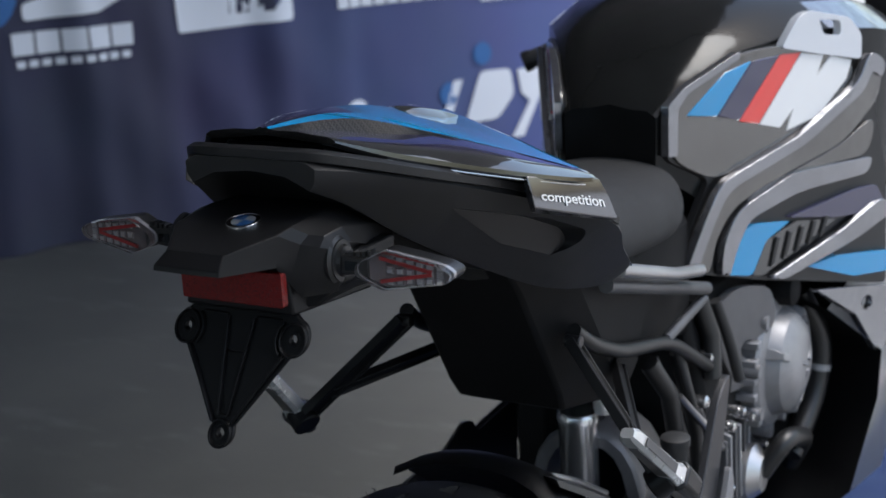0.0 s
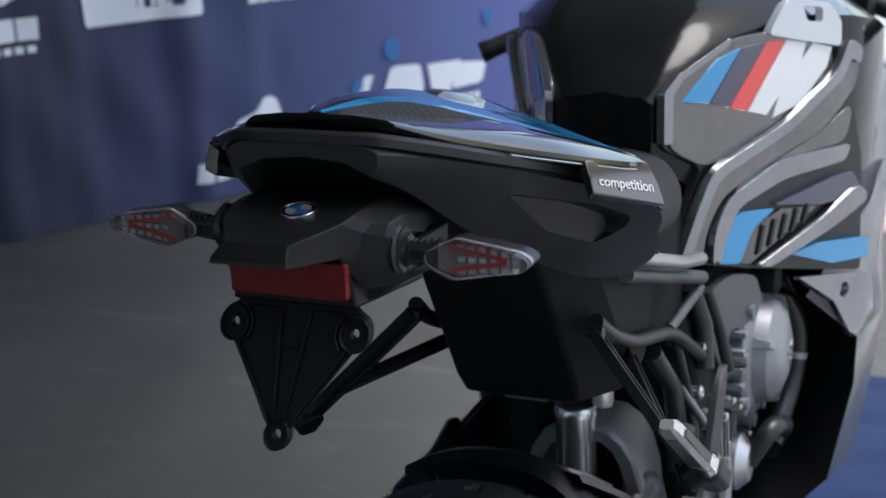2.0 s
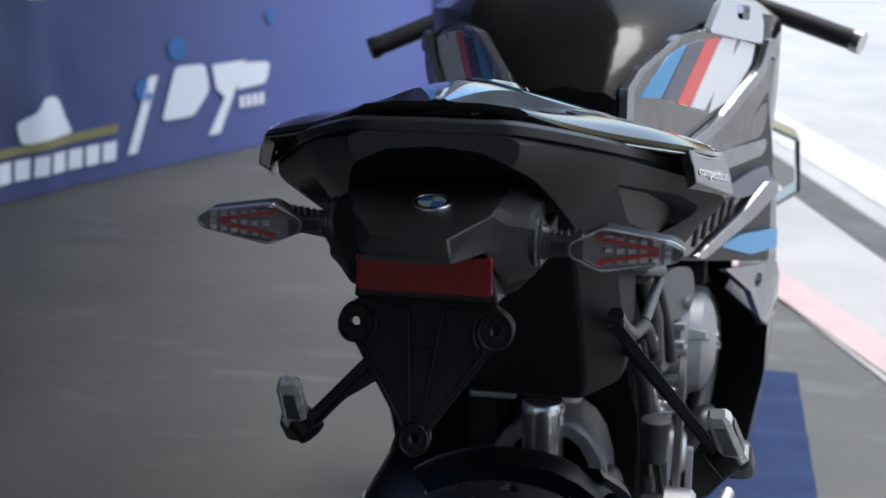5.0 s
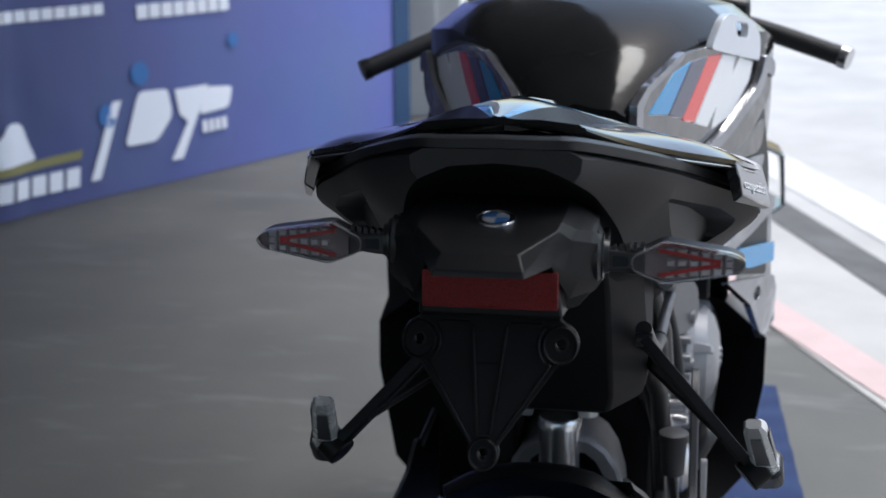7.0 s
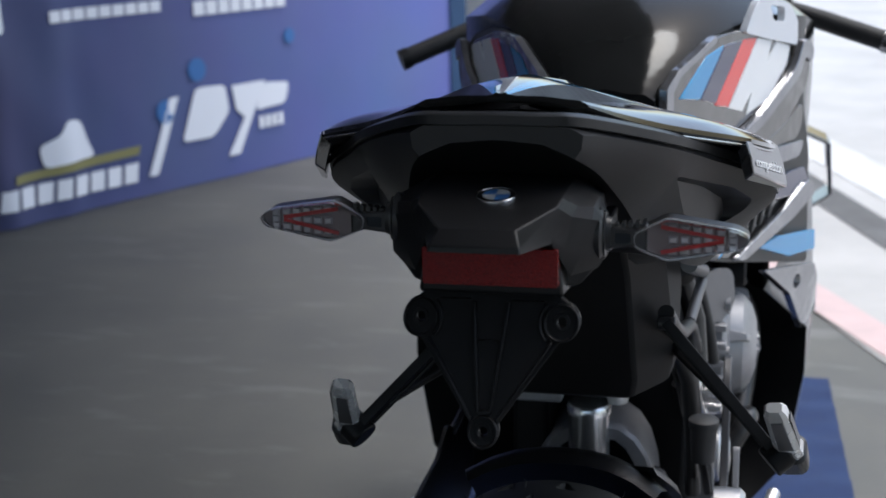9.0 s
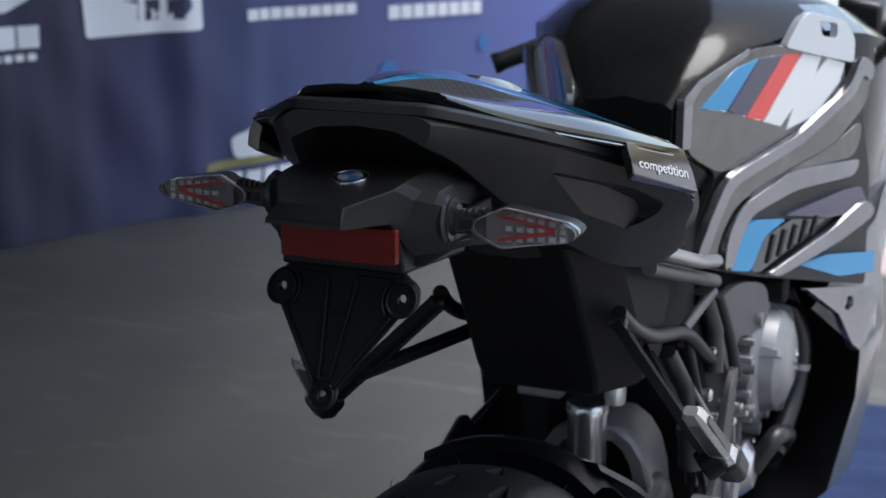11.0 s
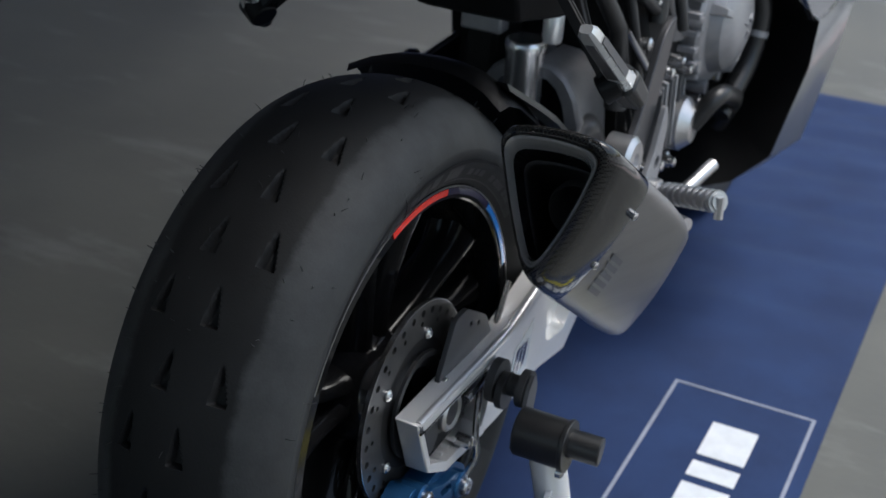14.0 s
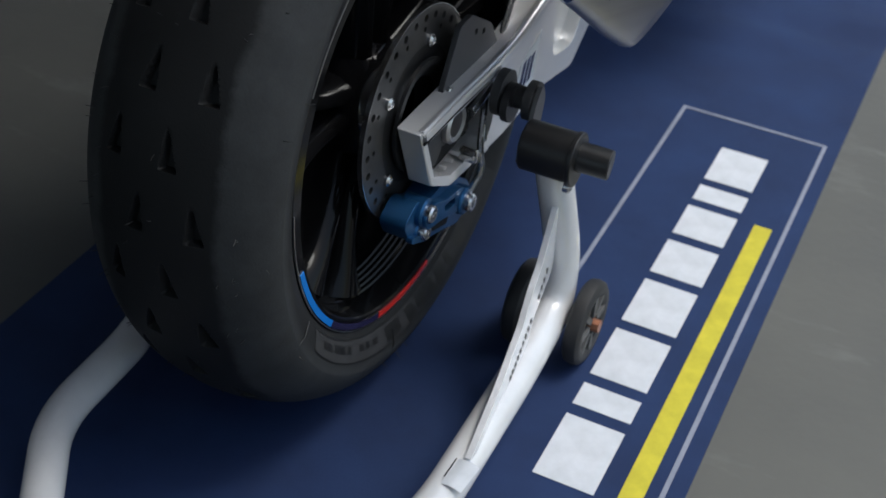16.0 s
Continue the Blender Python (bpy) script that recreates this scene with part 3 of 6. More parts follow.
_mw.operation = "MULTIPLY"
wire(tread, _mu, "Value", _mw, 0)
wire(tread, _wall, "Result", _mw, 1)
wire(tread, _mw, "Value", _mx, "Factor")
_old = _b.inputs["Base Color"].links[0].from_socket
tread.node_tree.links.new(_old, _mx.inputs[6])
_mx.inputs[7].default_value = (0.042, 0.044, 0.045, 1)
tread.node_tree.links.new(_mx.outputs[2], _b.inputs["Base Color"])
tyre_ob = part("tyre", tyre(), tread, wheel, "worn black tyre with scuffed grey shoulders")
# thin moulding whiskers left on the shoulders of the tread
rng = random.Random(8)
bm = bmesh.new()
for n in range(90):
    k, a, side_x = rng.uniform(0.35, 0.98), radians(rng.uniform(0, 360)), rng.choice((-1, -1, 1))
    x, r = side_x * 0.1025 * math.sin(k * radians(82)), 0.337 - 0.058 * (1 - math.cos(k * radians(82))) * (1 + 0.10 * k)
    out = Vector((side_x * math.sin(k * radians(75)), math.cos(k * radians(75)) * math.cos(a), math.cos(k * radians(75)) * math.sin(a)))
    root = AX + Vector((x, r * math.cos(a), r * math.sin(a))) - out * 0.001
    bend = Vector((rng.uniform(-1, 1), rng.uniform(-1, 1), rng.uniform(-1, 1))) * 0.0035
    length = rng.uniform(0.004, 0.010)
    across = out.cross(Vector((0.3, 0.5, 0.8))).normalized()
    rings = []
    for c, w in ((root, 0.0005), (root + out * length * 0.6 + bend * 0.4, 0.0004), (root + out * length + bend, 0.0002)):
        rings.append([bm.verts.new(c + (across * math.cos(q) + out.cross(across) * math.sin(q)) * w) for q in (0, 2.094, 4.189)])
    for lo, hi in zip(rings, rings[1:]):
        for q in range(3):
            bm.faces.new((lo[q], lo[(q + 1) % 3], hi[(q + 1) % 3], hi[q]))
    bm.faces.new(rings[-1])
tagged(part("tyre_whiskers", bm, rubber, tyre_ob), "thin black rubber whiskers on the tyre", kind="stuff")


def sidewall(a0, a1, r0, r1, lift=0.0006, n=6):
    """A raised mark on the tyre's side wall."""
    def at(a, r):
        k = (0.2826 - r) / 0.042
        return AX + Vector((0.1015 + 0.001 * math.sin(math.pi * k) - 0.0165 * k ** 1.6 + lift, r * math.cos(radians(a)), r * math.sin(radians(a))))
    rows = [[at(a0 + (a1 - a0) * i / n, r0 + (r1 - r0) * j / 3) for i in range(n + 1)] for j in range(4)]
    return loft(rows, closed=False)


for base in (-100, 80):
    part("raised_panel", sidewall(base - 46, base + 58, 0.2475, 0.2690, n=40), rubber_band, tyre_ob)
    for line in (0.2470, 0.2688):
        part("raised_line", sidewall(base - 46, base + 58, line, line + 0.0010, 0.0011, 40), ink, tyre_ob)
    for k, w in enumerate((3.0, 2.0, 3.4, 2.6, 2.6, 0, 2.6, 2.0, 2.6, 0, 5.4, 2.0, 4.2, 4.6, 3.6, 3.4, 2.0, 4.6)):
        if w:
            big = k > 9
            part("raised_bar", sidewall(base - 40 + (k if not big else 10 + (k - 10) * 1.55) * 3.6, base - 40 + (k if not big else 10 + (k - 10) * 1.55) * 3.6 + w, 0.2530 if not big else 0.2505, 0.2600 if not big else 0.2660, 0.0012), ink, tyre_ob)
for a in (104, 150, 205, 258, -30):
    part("mould_seam", tube([AX + Vector((x, r * math.cos(radians(a + d)), r * math.sin(radians(a + d)))) for x, r, d in ((0.072, 0.3185, 0), (0.085, 0.308, 0.3), (0.094, 0.2975, 0.5), (0.1005, 0.2855, 0.6), (0.1022, 0.272, 0.6), (0.098, 0.255, 0.6))], 0.0006, 5), ink, tyre_ob)
random.seed(4)
hairs = bmesh.new()
for k in range(70):
    a, x = radians(random.uniform(75, 265)), random.choice((-0.08, -0.06, -0.02, 0.0, 0.02, 0.06, 0.075)) + random.uniform(-0.004, 0.004)
    r = 0.337 - 0.058 * (1 - math.sqrt(max(0, 1 - (x / 0.1035) ** 2)))
    p = AX + Vector((x, r * math.cos(a), r * math.sin(a)))
    o = Vector((x * 1.5, math.cos(a), math.sin(a))).normalized()
    t = Vector((random.uniform(-1, 1), random.uniform(-1, 1), random.uniform(-1, 1))) * 0.003
    tmp = tube([p - o * 0.001, p + o * 0.003 + t * 0.4, p + o * random.uniform(0.004, 0.007) + t], [0.0005, 0.0004, 0.0003], 4)
    me = bpy.data.meshes.new("hair")
    tmp.to_mesh(me)
    tmp.free()
    hairs.from_mesh(me)
    bpy.data.meshes.remove(me)
tagged(part("rubber_hairs", hairs, rubber, tyre_ob), kind="stuff")


def arc(a0, a1, r0, r1, x, n=14):
    pts = [(r1 * math.cos(radians(a0 + (a1 - a0) * i / n)), r1 * math.sin(radians(a0 + (a1 - a0) * i / n))) for i in range(n + 1)]
    pts += [(r0 * math.cos(radians(a1 + (a0 - a1) * i / n)), r0 * math.sin(radians(a1 + (a0 - a1) * i / n))) for i in range(n + 1)]
    return plate(pts, (), 0.0012, lambda u, v, w: Vector((x + w, AX.y + u, AX.z + v)))


for turn in (0, 177):
    part("rim_stripe", arc(106 + turn, 77 + turn, 0.2302, 0.2370, 0.0862), paint_red, wheel, "red stripe")
    part("rim_stripe", arc(76.6 + turn, 47.4 + turn, 0.2302, 0.2370, 0.0862), paint_navy, wheel, "dark blue stripe")
    part("rim_stripe", arc(47 + turn, 18 + turn, 0.2302, 0.2370, 0.0862), rim_blue, wheel, "blue stripe")
    # metal arc laid on the black lip to draw its highlight
    part("rim_glint", arc(150 + turn, 0 + turn, 0.2385, 0.2396, 0.0861, 40), alu, wheel, "metal arc standing in for the rim lip's highlight")
# five pairs of deep curved spokes that swell into the rim
for k in range(10):
    lean = 1 if k % 2 else -1
    a0 = 2 * math.pi * (k // 2) / 5 + 0.35
    rings = []
    for r, da, x, wide, deep in ((0.045, 0.30, 0.006, 0.022, 0.036), (0.075, 0.22, 0.010, 0.017, 0.034), (0.115, 0.18, 0.018, 0.0145, 0.030), (0.155, 0.185, 0.026, 0.016, 0.028), (0.185, 0.20, 0.032, 0.021, 0.028), (0.212, 0.22, 0.034, 0.036, 0.032)):
        a = a0 + lean * da
        c = AX + Vector((x, r * math.cos(a), r * math.sin(a)))
        t = Vector((0, -math.sin(a), math.cos(a)))
        rings.append([c + t * wide * math.cos(q) + Vector((deep * math.sin(q), 0, 0)) for q in [2 * math.pi * j / 12 for j in range(12)]])
    part("spoke", loft(finer(rings, 2)), rim_paint, wheel, auto=60)
for r in (0.2118, 0.2130, 0.2142, 0.2154, 0.2166):
    part("rim_groove", lathe([(0.030 + (r - 0.211) * 5.0 + d, r - h) for d, h in ((0.0, 0.0002), (0.0015, 0.0014), (0.003, 0.0))], AX, "x", 96), rim_paint, wheel)
part("hub", lathe([(-0.06, 0.03), (-0.05, 0.062), (0.03, 0.068), (0.06, 0.055), (0.07, 0.03)], AX, "x", 40, False), gloss_black, wheel)

# brake disc with its drillings
holes = [circle(0.104 * math.cos(a), 0.104 * math.sin(a), 0.0043, 10) for a in [2 * math.pi * k / 30 for k in range(30)]]
holes += [circle(0.092 * math.cos(a), 0.092 * math.sin(a), 0.003, 8) for a in [2 * math.pi * (k + 0.5) / 15 for k in range(15)]]
disc = part("brake_disc", plate(circle(0, 0, 0.115, 72), [circle(0, 0, 0.074, 48)] + holes, 0.005, lambda u, v, w: AX + Vector((0.083 + w, u, v))), disc_steel, wheel, "drilled steel brake disc")
part("disc_rim", lathe([(0.0828, 0.1148), (0.0828, 0.1158), (0.0884, 0.1158), (0.0884, 0.1148)], AX, "x", 96), steel, disc, "bright worn disc edge")
part("disc_carrier", lathe([(0.07, 0.03), (0.08, 0.045), (0.082, 0.074), (0.088, 0.074), (0.088, 0.04)], AX, "x", 40, False), satin_black, wheel)
for k in range(5):
    a = 2 * math.pi * k / 5 + 2.55
    part("disc_bolt", lathe([(0.082, 0.0), (0.082, 0.0068), (0.091, 0.0068), (0.093, 0.004), (0.0915, 0.0035), (0.0915, 0.0)], AX + Vector((0, 0.078 * math.cos(a), 0.078 * math.sin(a))), "x", 14, False), steel, disc)

# swingarm
sw = [(0.085, 0.367), (0.14, 0.367), (0.25, 0.397), (0.40, 0.43), (0.52, 0.45), (0.52, 0.36), (0.42, 0.29), (0.35, 0.242), (0.26, 0.258), (0.14, 0.252), (0.085, 0.255), (0.105, 0.285), (0.112, 0.318), (0.095, 0.342)]
for s in (1, -1):
    f = (lambda b: b) if s > 0 else flip
    bm = plate(rounded(sw, 0.008), [rounded([(0.27, 0.37), (0.37, 0.385), (0.39, 0.33), (0.345, 0.275), (0.28, 0.285)], 0.015)], 0.026, side(0.100))
    arm = part("swingarm", f(bm), silver_cast, bike, "cast aluminium swingarm", bevel=0.005)
    part("top_rail", f(plate(rounded([(-0.078, 0.3655), (0.0, 0.3675), (0.10, 0.3665), (0.10, 0.3495), (-0.066, 0.3515)], 0.003), (), 0.030, side(0.100))), silver_cast, arm, bevel=0.007)
    bead = [(0.1255, -0.074, 0.3615), (0.1265, 0.0, 0.3632), (0.1265, 0.10, 0.3625), (0.1275, 0.15, 0.3665), (0.1275, 0.25, 0.3925), (0.1275, 0.40, 0.4255)]
    part("top_bead", f(tube(bead, 0.0062, 12, rounded=0.03)), polished, arm, "polished bead along the top rail")
    part("bead_groove", f(tube([(x + 0.0035, y, z - 0.0085) for x, y, z in bead[:3]], 0.0016, 6)), deep_black, arm)
    part("bottom_rail", f(plate(rounded([(-0.046, 0.287), (0.0, 0.2615), (0.10, 0.2535), (0.10, 0.268), (0.0, 0.2745), (-0.038, 0.2945)], 0.003), (), 0.027, side(0.100))), silver_cast, arm, bevel=0.004)
    part("end_post", f(plate([(-0.0785, 0.3655), (-0.0695, 0.3645), (-0.0395, 0.2915), (-0.047, 0.2865)], (), 0.0275, side(0.100))), silver_cast, arm, bevel=0.002)
    for k in range(4):
        part("rail_flute", f(plate([(-0.020 + 0.016 * k, 0.2815), (-0.017 + 0.016 * k, 0.2815), (-0.015 + 0.016 * k, 0.2845), (-0.018 + 0.016 * k, 0.2845)], (), 0.018, side(0.104))), silver_cast, arm)
    part("swingarm_rib", f(plate(rounded([(-0.078, 0.366), (0.0, 0.368), (0.14, 0.367), (0.25, 0.397), (0.40, 0.43), (0.40, 0.418), (0.25, 0.384), (0.14, 0.353), (0.0, 0.358), (-0.066, 0.357)], 0.004), (), 0.012, side(0.120))), silver_cast, arm, bevel=0.004)
    part("swingarm_web", f(plate([(-0.058, 0.348), (0.10, 0.348), (0.113, 0.288), (-0.02, 0.276)], (), 0.006, side(0.098))), deep_black, arm)
    part("web_panel", f(plate([(0.265, 0.372), (0.375, 0.388), (0.395, 0.33), (0.345, 0.27), (0.275, 0.282)], (), 0.006, side(0.102))), silver_cast, arm)
    part("axle_block", f(plate(rounded([(-0.04, 0.338), (0.055, 0.34), (0.065, 0.295), (-0.03, 0.288)], 0.006), (), 0.012, side(0.104))), deep_black, arm, bevel=0.002)
    part("axle_nut", f(lathe([(0.108, 0.0), (0.108, 0.022), (0.126, 0.022), (0.129, 0.019), (0.127, 0.0145), (0.112, 0.0135), (0.112, 0)], (0, 0.006, 0.335), "x", 36, False)), alu, arm, "hollow aluminium axle nut")
    part("adjuster_block", f(plate(rounded([(-0.050, 0.340), (-0.022, 0.346), (-0.014, 0.318), (-0.030, 0.300), (-0.046, 0.312)], 0.008), (), 0.018, side(0.104))), satin_black, arm, bevel=0.002)
    part("nut_washer", f(lathe([(0.112, 0.013), (0.112, 0.027), (0.117, 0.027), (0.117, 0.013)], (0, 0.006, 0.335), "x", 36)), satin_black, arm)
    part("adjuster_screw", f(tube([(0.122, 0.05, 0.325), (0.122, 0.105, 0.335)], 0.006, 10)), steel, arm)
    part("swingarm_sticker", f(plate([(0.16, 0.275), (0.215, 0.285), (0.23, 0.345), (0.175, 0.325)], (), 0.0008, side(0.1262))), mat_white, arm, "pale swingarm sticker")
    for k in range(3):
        part("sticker_bar", f(plate([(0.172 + 0.012 * k, 0.292), (0.180 + 0.012 * k, 0.294), (0.190 + 0.012 * k, 0.325), (0.182 + 0.012 * k, 0.322)], (), 0.0006, side(0.1272))), paint_navy, arm)
cal = part("caliper", plate(rounded([(-0.095, 0.262), (-0.066, 0.278), (-0.040, 0.262), (-0.008, 0.266), (0.030, 0.254), (0.062, 0.232), (0.072, 0.200), (0.040, 0.186), (0.004, 0.200), (-0.040, 0.214), (-0.080, 0.236)], 0.010), (), 0.030, side(0.092)), blue_anodised, bike, "blue anodised brake caliper", bevel=0.004)
part("caliper_arm", plate(rounded([(-0.070, 0.262), (-0.045, 0.268), (-0.020, 0.256), (0.020, 0.250), (0.048, 0.232), (0.040, 0.214), (0.012, 0.222), (-0.030, 0.236), (-0.062, 0.242)], 0.008), [rounded([(-0.022, 0.250), (0.004, 0.246), (0.006, 0.236), (-0.018, 0.240)], 0.003)], 0.012, side(0.121)), blue_anodised, cal, bevel=0.003)
part("pad_slot", plate(rounded([(-0.028, 0.232), (0.012, 0.220), (0.008, 0.206), (-0.030, 0.218)], 0.005), (), 0.003, side(0.1205)), deep_black, cal)
part("caliper_fin", plate(rounded([(-0.085, 0.246), (-0.050, 0.228), (-0.052, 0.222), (-0.086, 0.238)], 0.003), (), 0.008, side(0.120)), blue_anodised, cal, bevel=0.0015)
for y, z, x, r in ((-0.0556, 0.260, 0.131, 0.0135), (-0.0566, 0.236, 0.126, 0.012), (0.0294, 0.2273, 0.138, 0.0145)):
    part("caliper_boss", lathe([(x - 0.028, 0.0), (x - 0.028, r * 1.15), (x - 0.004, r * 1.15), (x - 0.002, r), (x - 0.002, 0.0)], (0, y, z), "x", 24, False), blue_anodised, cal)
    part("caliper_bolt", lathe([(x - 0.004, 0.0), (x - 0.004, r * 0.74), (x + 0.004, r * 0.74), (x + 0.006, r * 0.6), (x + 0.006, r * 0.36), (x + 0.002, r * 0.32), (x + 0.002, 0)], (0, y, z), "x", 18, False), steel, cal)
part("hose_union", lathe([(0.120, 0.0), (0.120, 0.008), (0.138, 0.008), (0.140, 0.005), (0.140, 0)], (0, 0.039, 0.2795), "x", 16, False), steel, cal)
part("brake_hose", tube([(0.135, 0.038, 0.235), (0.142, 0.052, 0.258), (0.138, 0.048, 0.285), (0.118, 0.10, 0.33), (0.10, 0.2, 0.40)], 0.004, 8, rounded=0.02), steel, cal)
guard = part("brake_guard", plate(rounded([(0.0, 0.352), (0.005, 0.372), (0.038, 0.428), (0.065, 0.43), (0.118, 0.398), (0.148, 0.352), (0.06, 0.352)], 0.006), [[(0.075, 0.402), (0.081, 0.402), (0.081, 0.408), (0.075, 0.408)], [(0.095, 0.394), (0.101, 0.394), (0.101, 0.400), (0.095, 0.400)]], 0.006, side(0.104)), guard_grey, bike, "black brake guard plate", bevel=0.002)
part("guard_bolt", lathe([(0.108, 0.0), (0.108, 0.009), (0.114, 0.009), (0.116, 0.006), (0.116, 0)], (0, 0.014, 0.36), "x", 14, False), steel, guard)
part("abs_ring", lathe([(0.092, 0.054), (0.092, 0.061), (0.096, 0.061), (0.096, 0.054)], AX, "x", 40), satin_black, wheel)

# muffler
TRI = rounded([(0.149, 0.672), (0.216, 0.682), (0.280, 0.675), (0.2475, 0.577), (0.199, 0.485), (0.170, 0.577)], 0.06, 8)
TC = Vector((0.212, 0.605))


def tri(k, y, slant=0.0):
    """The can's rounded three-cornered section, scaled by k, at y; slant leans it forward at the top."""
    out = []
    for u, v in TRI:
        yy = y + slant * (v - TC.y)
        f = (yy - 0.02) / 0.23
        out.append((TC.x + (u - TC.x) * k + 0.02 * f - max(0.0, 1.0 - k) * 0.042, yy, TC.y + (v - TC.y) * k - 0.165 * f))
    return out


muf = part("muffler", loft([tri(1.005, 0.074, 0.22), tri(1.018, 0.086, 0.22), tri(1.027, 0.12), tri(1.045, 0.19), tri(1.02, 0.235), tri(0.97, 0.258), tri(0.80, 0.275), tri(0.05, 0.28)], caps=False), titanium, bike, "brushed titanium muffler")
part("end_cap", loft([tri(0.800, 0.026), tri(0.805, 0.0185), tri(0.82, 0.0135), tri(0.85, 0.0105), tri(0.90, 0.0105), tri(0.95, 0.0140), tri(0.985, 0.021), tri(1.003, 0.032), tri(1.016, 0.058, 0.12), tri(1.028, 0.088, 0.22), tri(1.014, 0.090, 0.22)], caps=False), carbon_cap, muf, "carbon fibre end cap", auto=60)
part("outlet", loft([tri(0.812, 0.0185), tri(0.800, 0.0155), tri(0.785, 0.0155), tri(0.765, 0.0195), tri(0.752, 0.0215), tri(0.746, 0.0200), tri(0.735, 0.0210), tri(0.715, 0.0265), tri(0.70, 0.034)], caps=False), dark_chrome, muf, "brushed metal outlet lip", auto=60)
part("outlet_step", loft([tri(0.70, 0.034), tri(0.69, 0.045), tri(0.67, 0.058), tri(0.655, 0.060)], caps=False), gloss_black, muf, auto=60)
part("outlet_edge", loft([tri(0.660, 0.0605), tri(0.652, 0.0575), tri(0.642, 0.0585), tri(0.636, 0.065)], caps=False), dark_alu, muf, "polished outlet edge", auto=60)
part("throat", loft([tri(0.640, 0.062), tri(0.62, 0.09), tri(0.58, 0.17), tri(0.1, 0.18)], caps=False), satin_black, muf)
part("inner_pipe", lathe([(0.090, 0.031), (0.086, 0.029), (0.090, 0.027), (0.175, 0.027)], (0.212, 0, 0.565), "y", 32), dark_alu, muf, "dark inner pipe")
for u, y, v in ((0.2735, 0.092, 0.5745), (0.2425, 0.080, 0.5145)):
    c = Vector((u, y, v))
    o = Vector((0.9, -0.25, -0.3)).normalized()
    part("rivet", tube([c - o * 0.003, c + o * 0.0015, c + o * 0.003], [0.0048, 0.0048, 0.0028], 14), steel, muf)
def on_can(t, y):
    r = tri(1.018 + (y - 0.09) * 0.30, y)
    i = int(28 + t * 9)
    return Vector(r[i]).lerp(Vector(r[i + 1]), 28 + t * 9 - i) + Vector((0.0010, 0, -0.0005))


for k in range(5):
    part("printed_mark", loft([[on_can(0.30 + 0.11 * k, 0.098), on_can(0.37 + 0.11 * k, 0.098)], [on_can(0.30 + 0.11 * k, 0.125), on_can(0.37 + 0.11 * k, 0.125)]], closed=False), can_mark, muf, smooth=False)

# seat cover: blue ridge, carbon recess, violet flank, carbon rim
COVER = (
    (((0, -0.173, 1.0855), (0.006, -0.173, 1.085), (0.010, -0.172, 1.084), (0.050, -0.169, 1.081), (0.062, -0.166, 1.077)), 0.005),
    (((0, -0.125, 1.0885), (0.023, -0.125, 1.0845), (0.030, -0.125, 1.0765), (0.076, -0.13, 1.070), (0.090, -0.135, 1.064)), 0.011),
    (((0, -0.083, 1.0868), (0.040, -0.083, 1.0785), (0.052, -0.083, 1.0665), (0.106, -0.095, 1.060), (0.122, -0.10, 1.051)), 0.011),
    (((0, -0.03, 1.0805), (0.078, -0.039, 1.0612), (0.083, -0.041, 1.0588), (0.147, -0.05, 1.047), (0.168, -0.06, 1.037)), 0.010),
    (((0, 0.02, 1.0705), (0.127, -0.005, 1.0432), (0.129, -0.006, 1.0427), (0.168, -0.008, 1.034), (0.188, -0.012, 1.024)), 0.010),
    (((0, 0.08, 1.056), (0.168, 0.019, 1.0278), (0.169, 0.0185, 1.0275), (0.182, 0.018, 1.024), (0.194, 0.014, 1.018)), 0.010),
    (((0, 0.13, 1.050), (0.185, 0.043, 1.0168), (0.186, 0.042, 1.0165), (0.191, 0.037, 1.0148), (0.198, 0.034, 1.013)), 0.010),
    (((0, 0.16, 1.035), (0.178, 0.054, 1.0045), (0.180, 0.052, 1.004), (0.187, 0.046, 1.003), (0.195, 0.04, 1.001)), 0.010),
)


def between(p, q, t, lift):
    return tuple(a + (b - a) * t for a, b in zip(p, q))[:2] + (p[2] + (q[2] - p[2]) * t + lift,)


rows = []
for pts, th in COVER:
    c, e, l, i, o = pts
    rows.append([c, between(c, e, 0.55, 0.0012), e, l, between(l, i, 0.5, 0.0010), i, between(i, o, 0.55, 0.0012), o, (o[0] + 0.0008, o[1], o[2] - th * 0.35), (o[0] - 0.004, o[1], o[2] - th * 0.75), (0.0, c[1] + 0.004, c[2] - 1.3 * th)])
rows = finer(rows)
bm = loft([r + [(-x, y, z) for x, y, z in reversed(r[1:-1])] for r in rows])
cover = part("seat_cover", bm, [paint_blue, carbon, paint_navy, satin_black, carbon_recess], bike, "blue, violet and carbon pillion seat cover", auto=24)
BANDS = [0, 0, 1, 2, 2, 1, 1, 1, 3, 3]
BANDS += BANDS[::-1]
for k, f in enumerate(cover.data.polygons):
    j = k % len(BANDS)
    f.material_index = 1 if len(f.vertices) > 4 else 2 if j in (0, len(BANDS) - 1) and k // len(BANDS) < 9 else 4 if BANDS[j] == 1 and j in (2, len(BANDS) - 3) else BANDS[j]
# thin steel wire drawn as the bright highlight below the carbon rim
edge = [Vector(o) + Vector((0.0002, 0, -th * 0.6)) for (c, e, l, i, o), th in COVER[1:6]]
for s in (1, -1):
    part("cover_glint", tube([Vector((s * p[0][0], p[0][1], p[0][2])) for p in finer([[tuple(q)] for q in edge], 4)], 0.0009, 6), steel, cover, "steel wire standing in for the highlight under the rim")
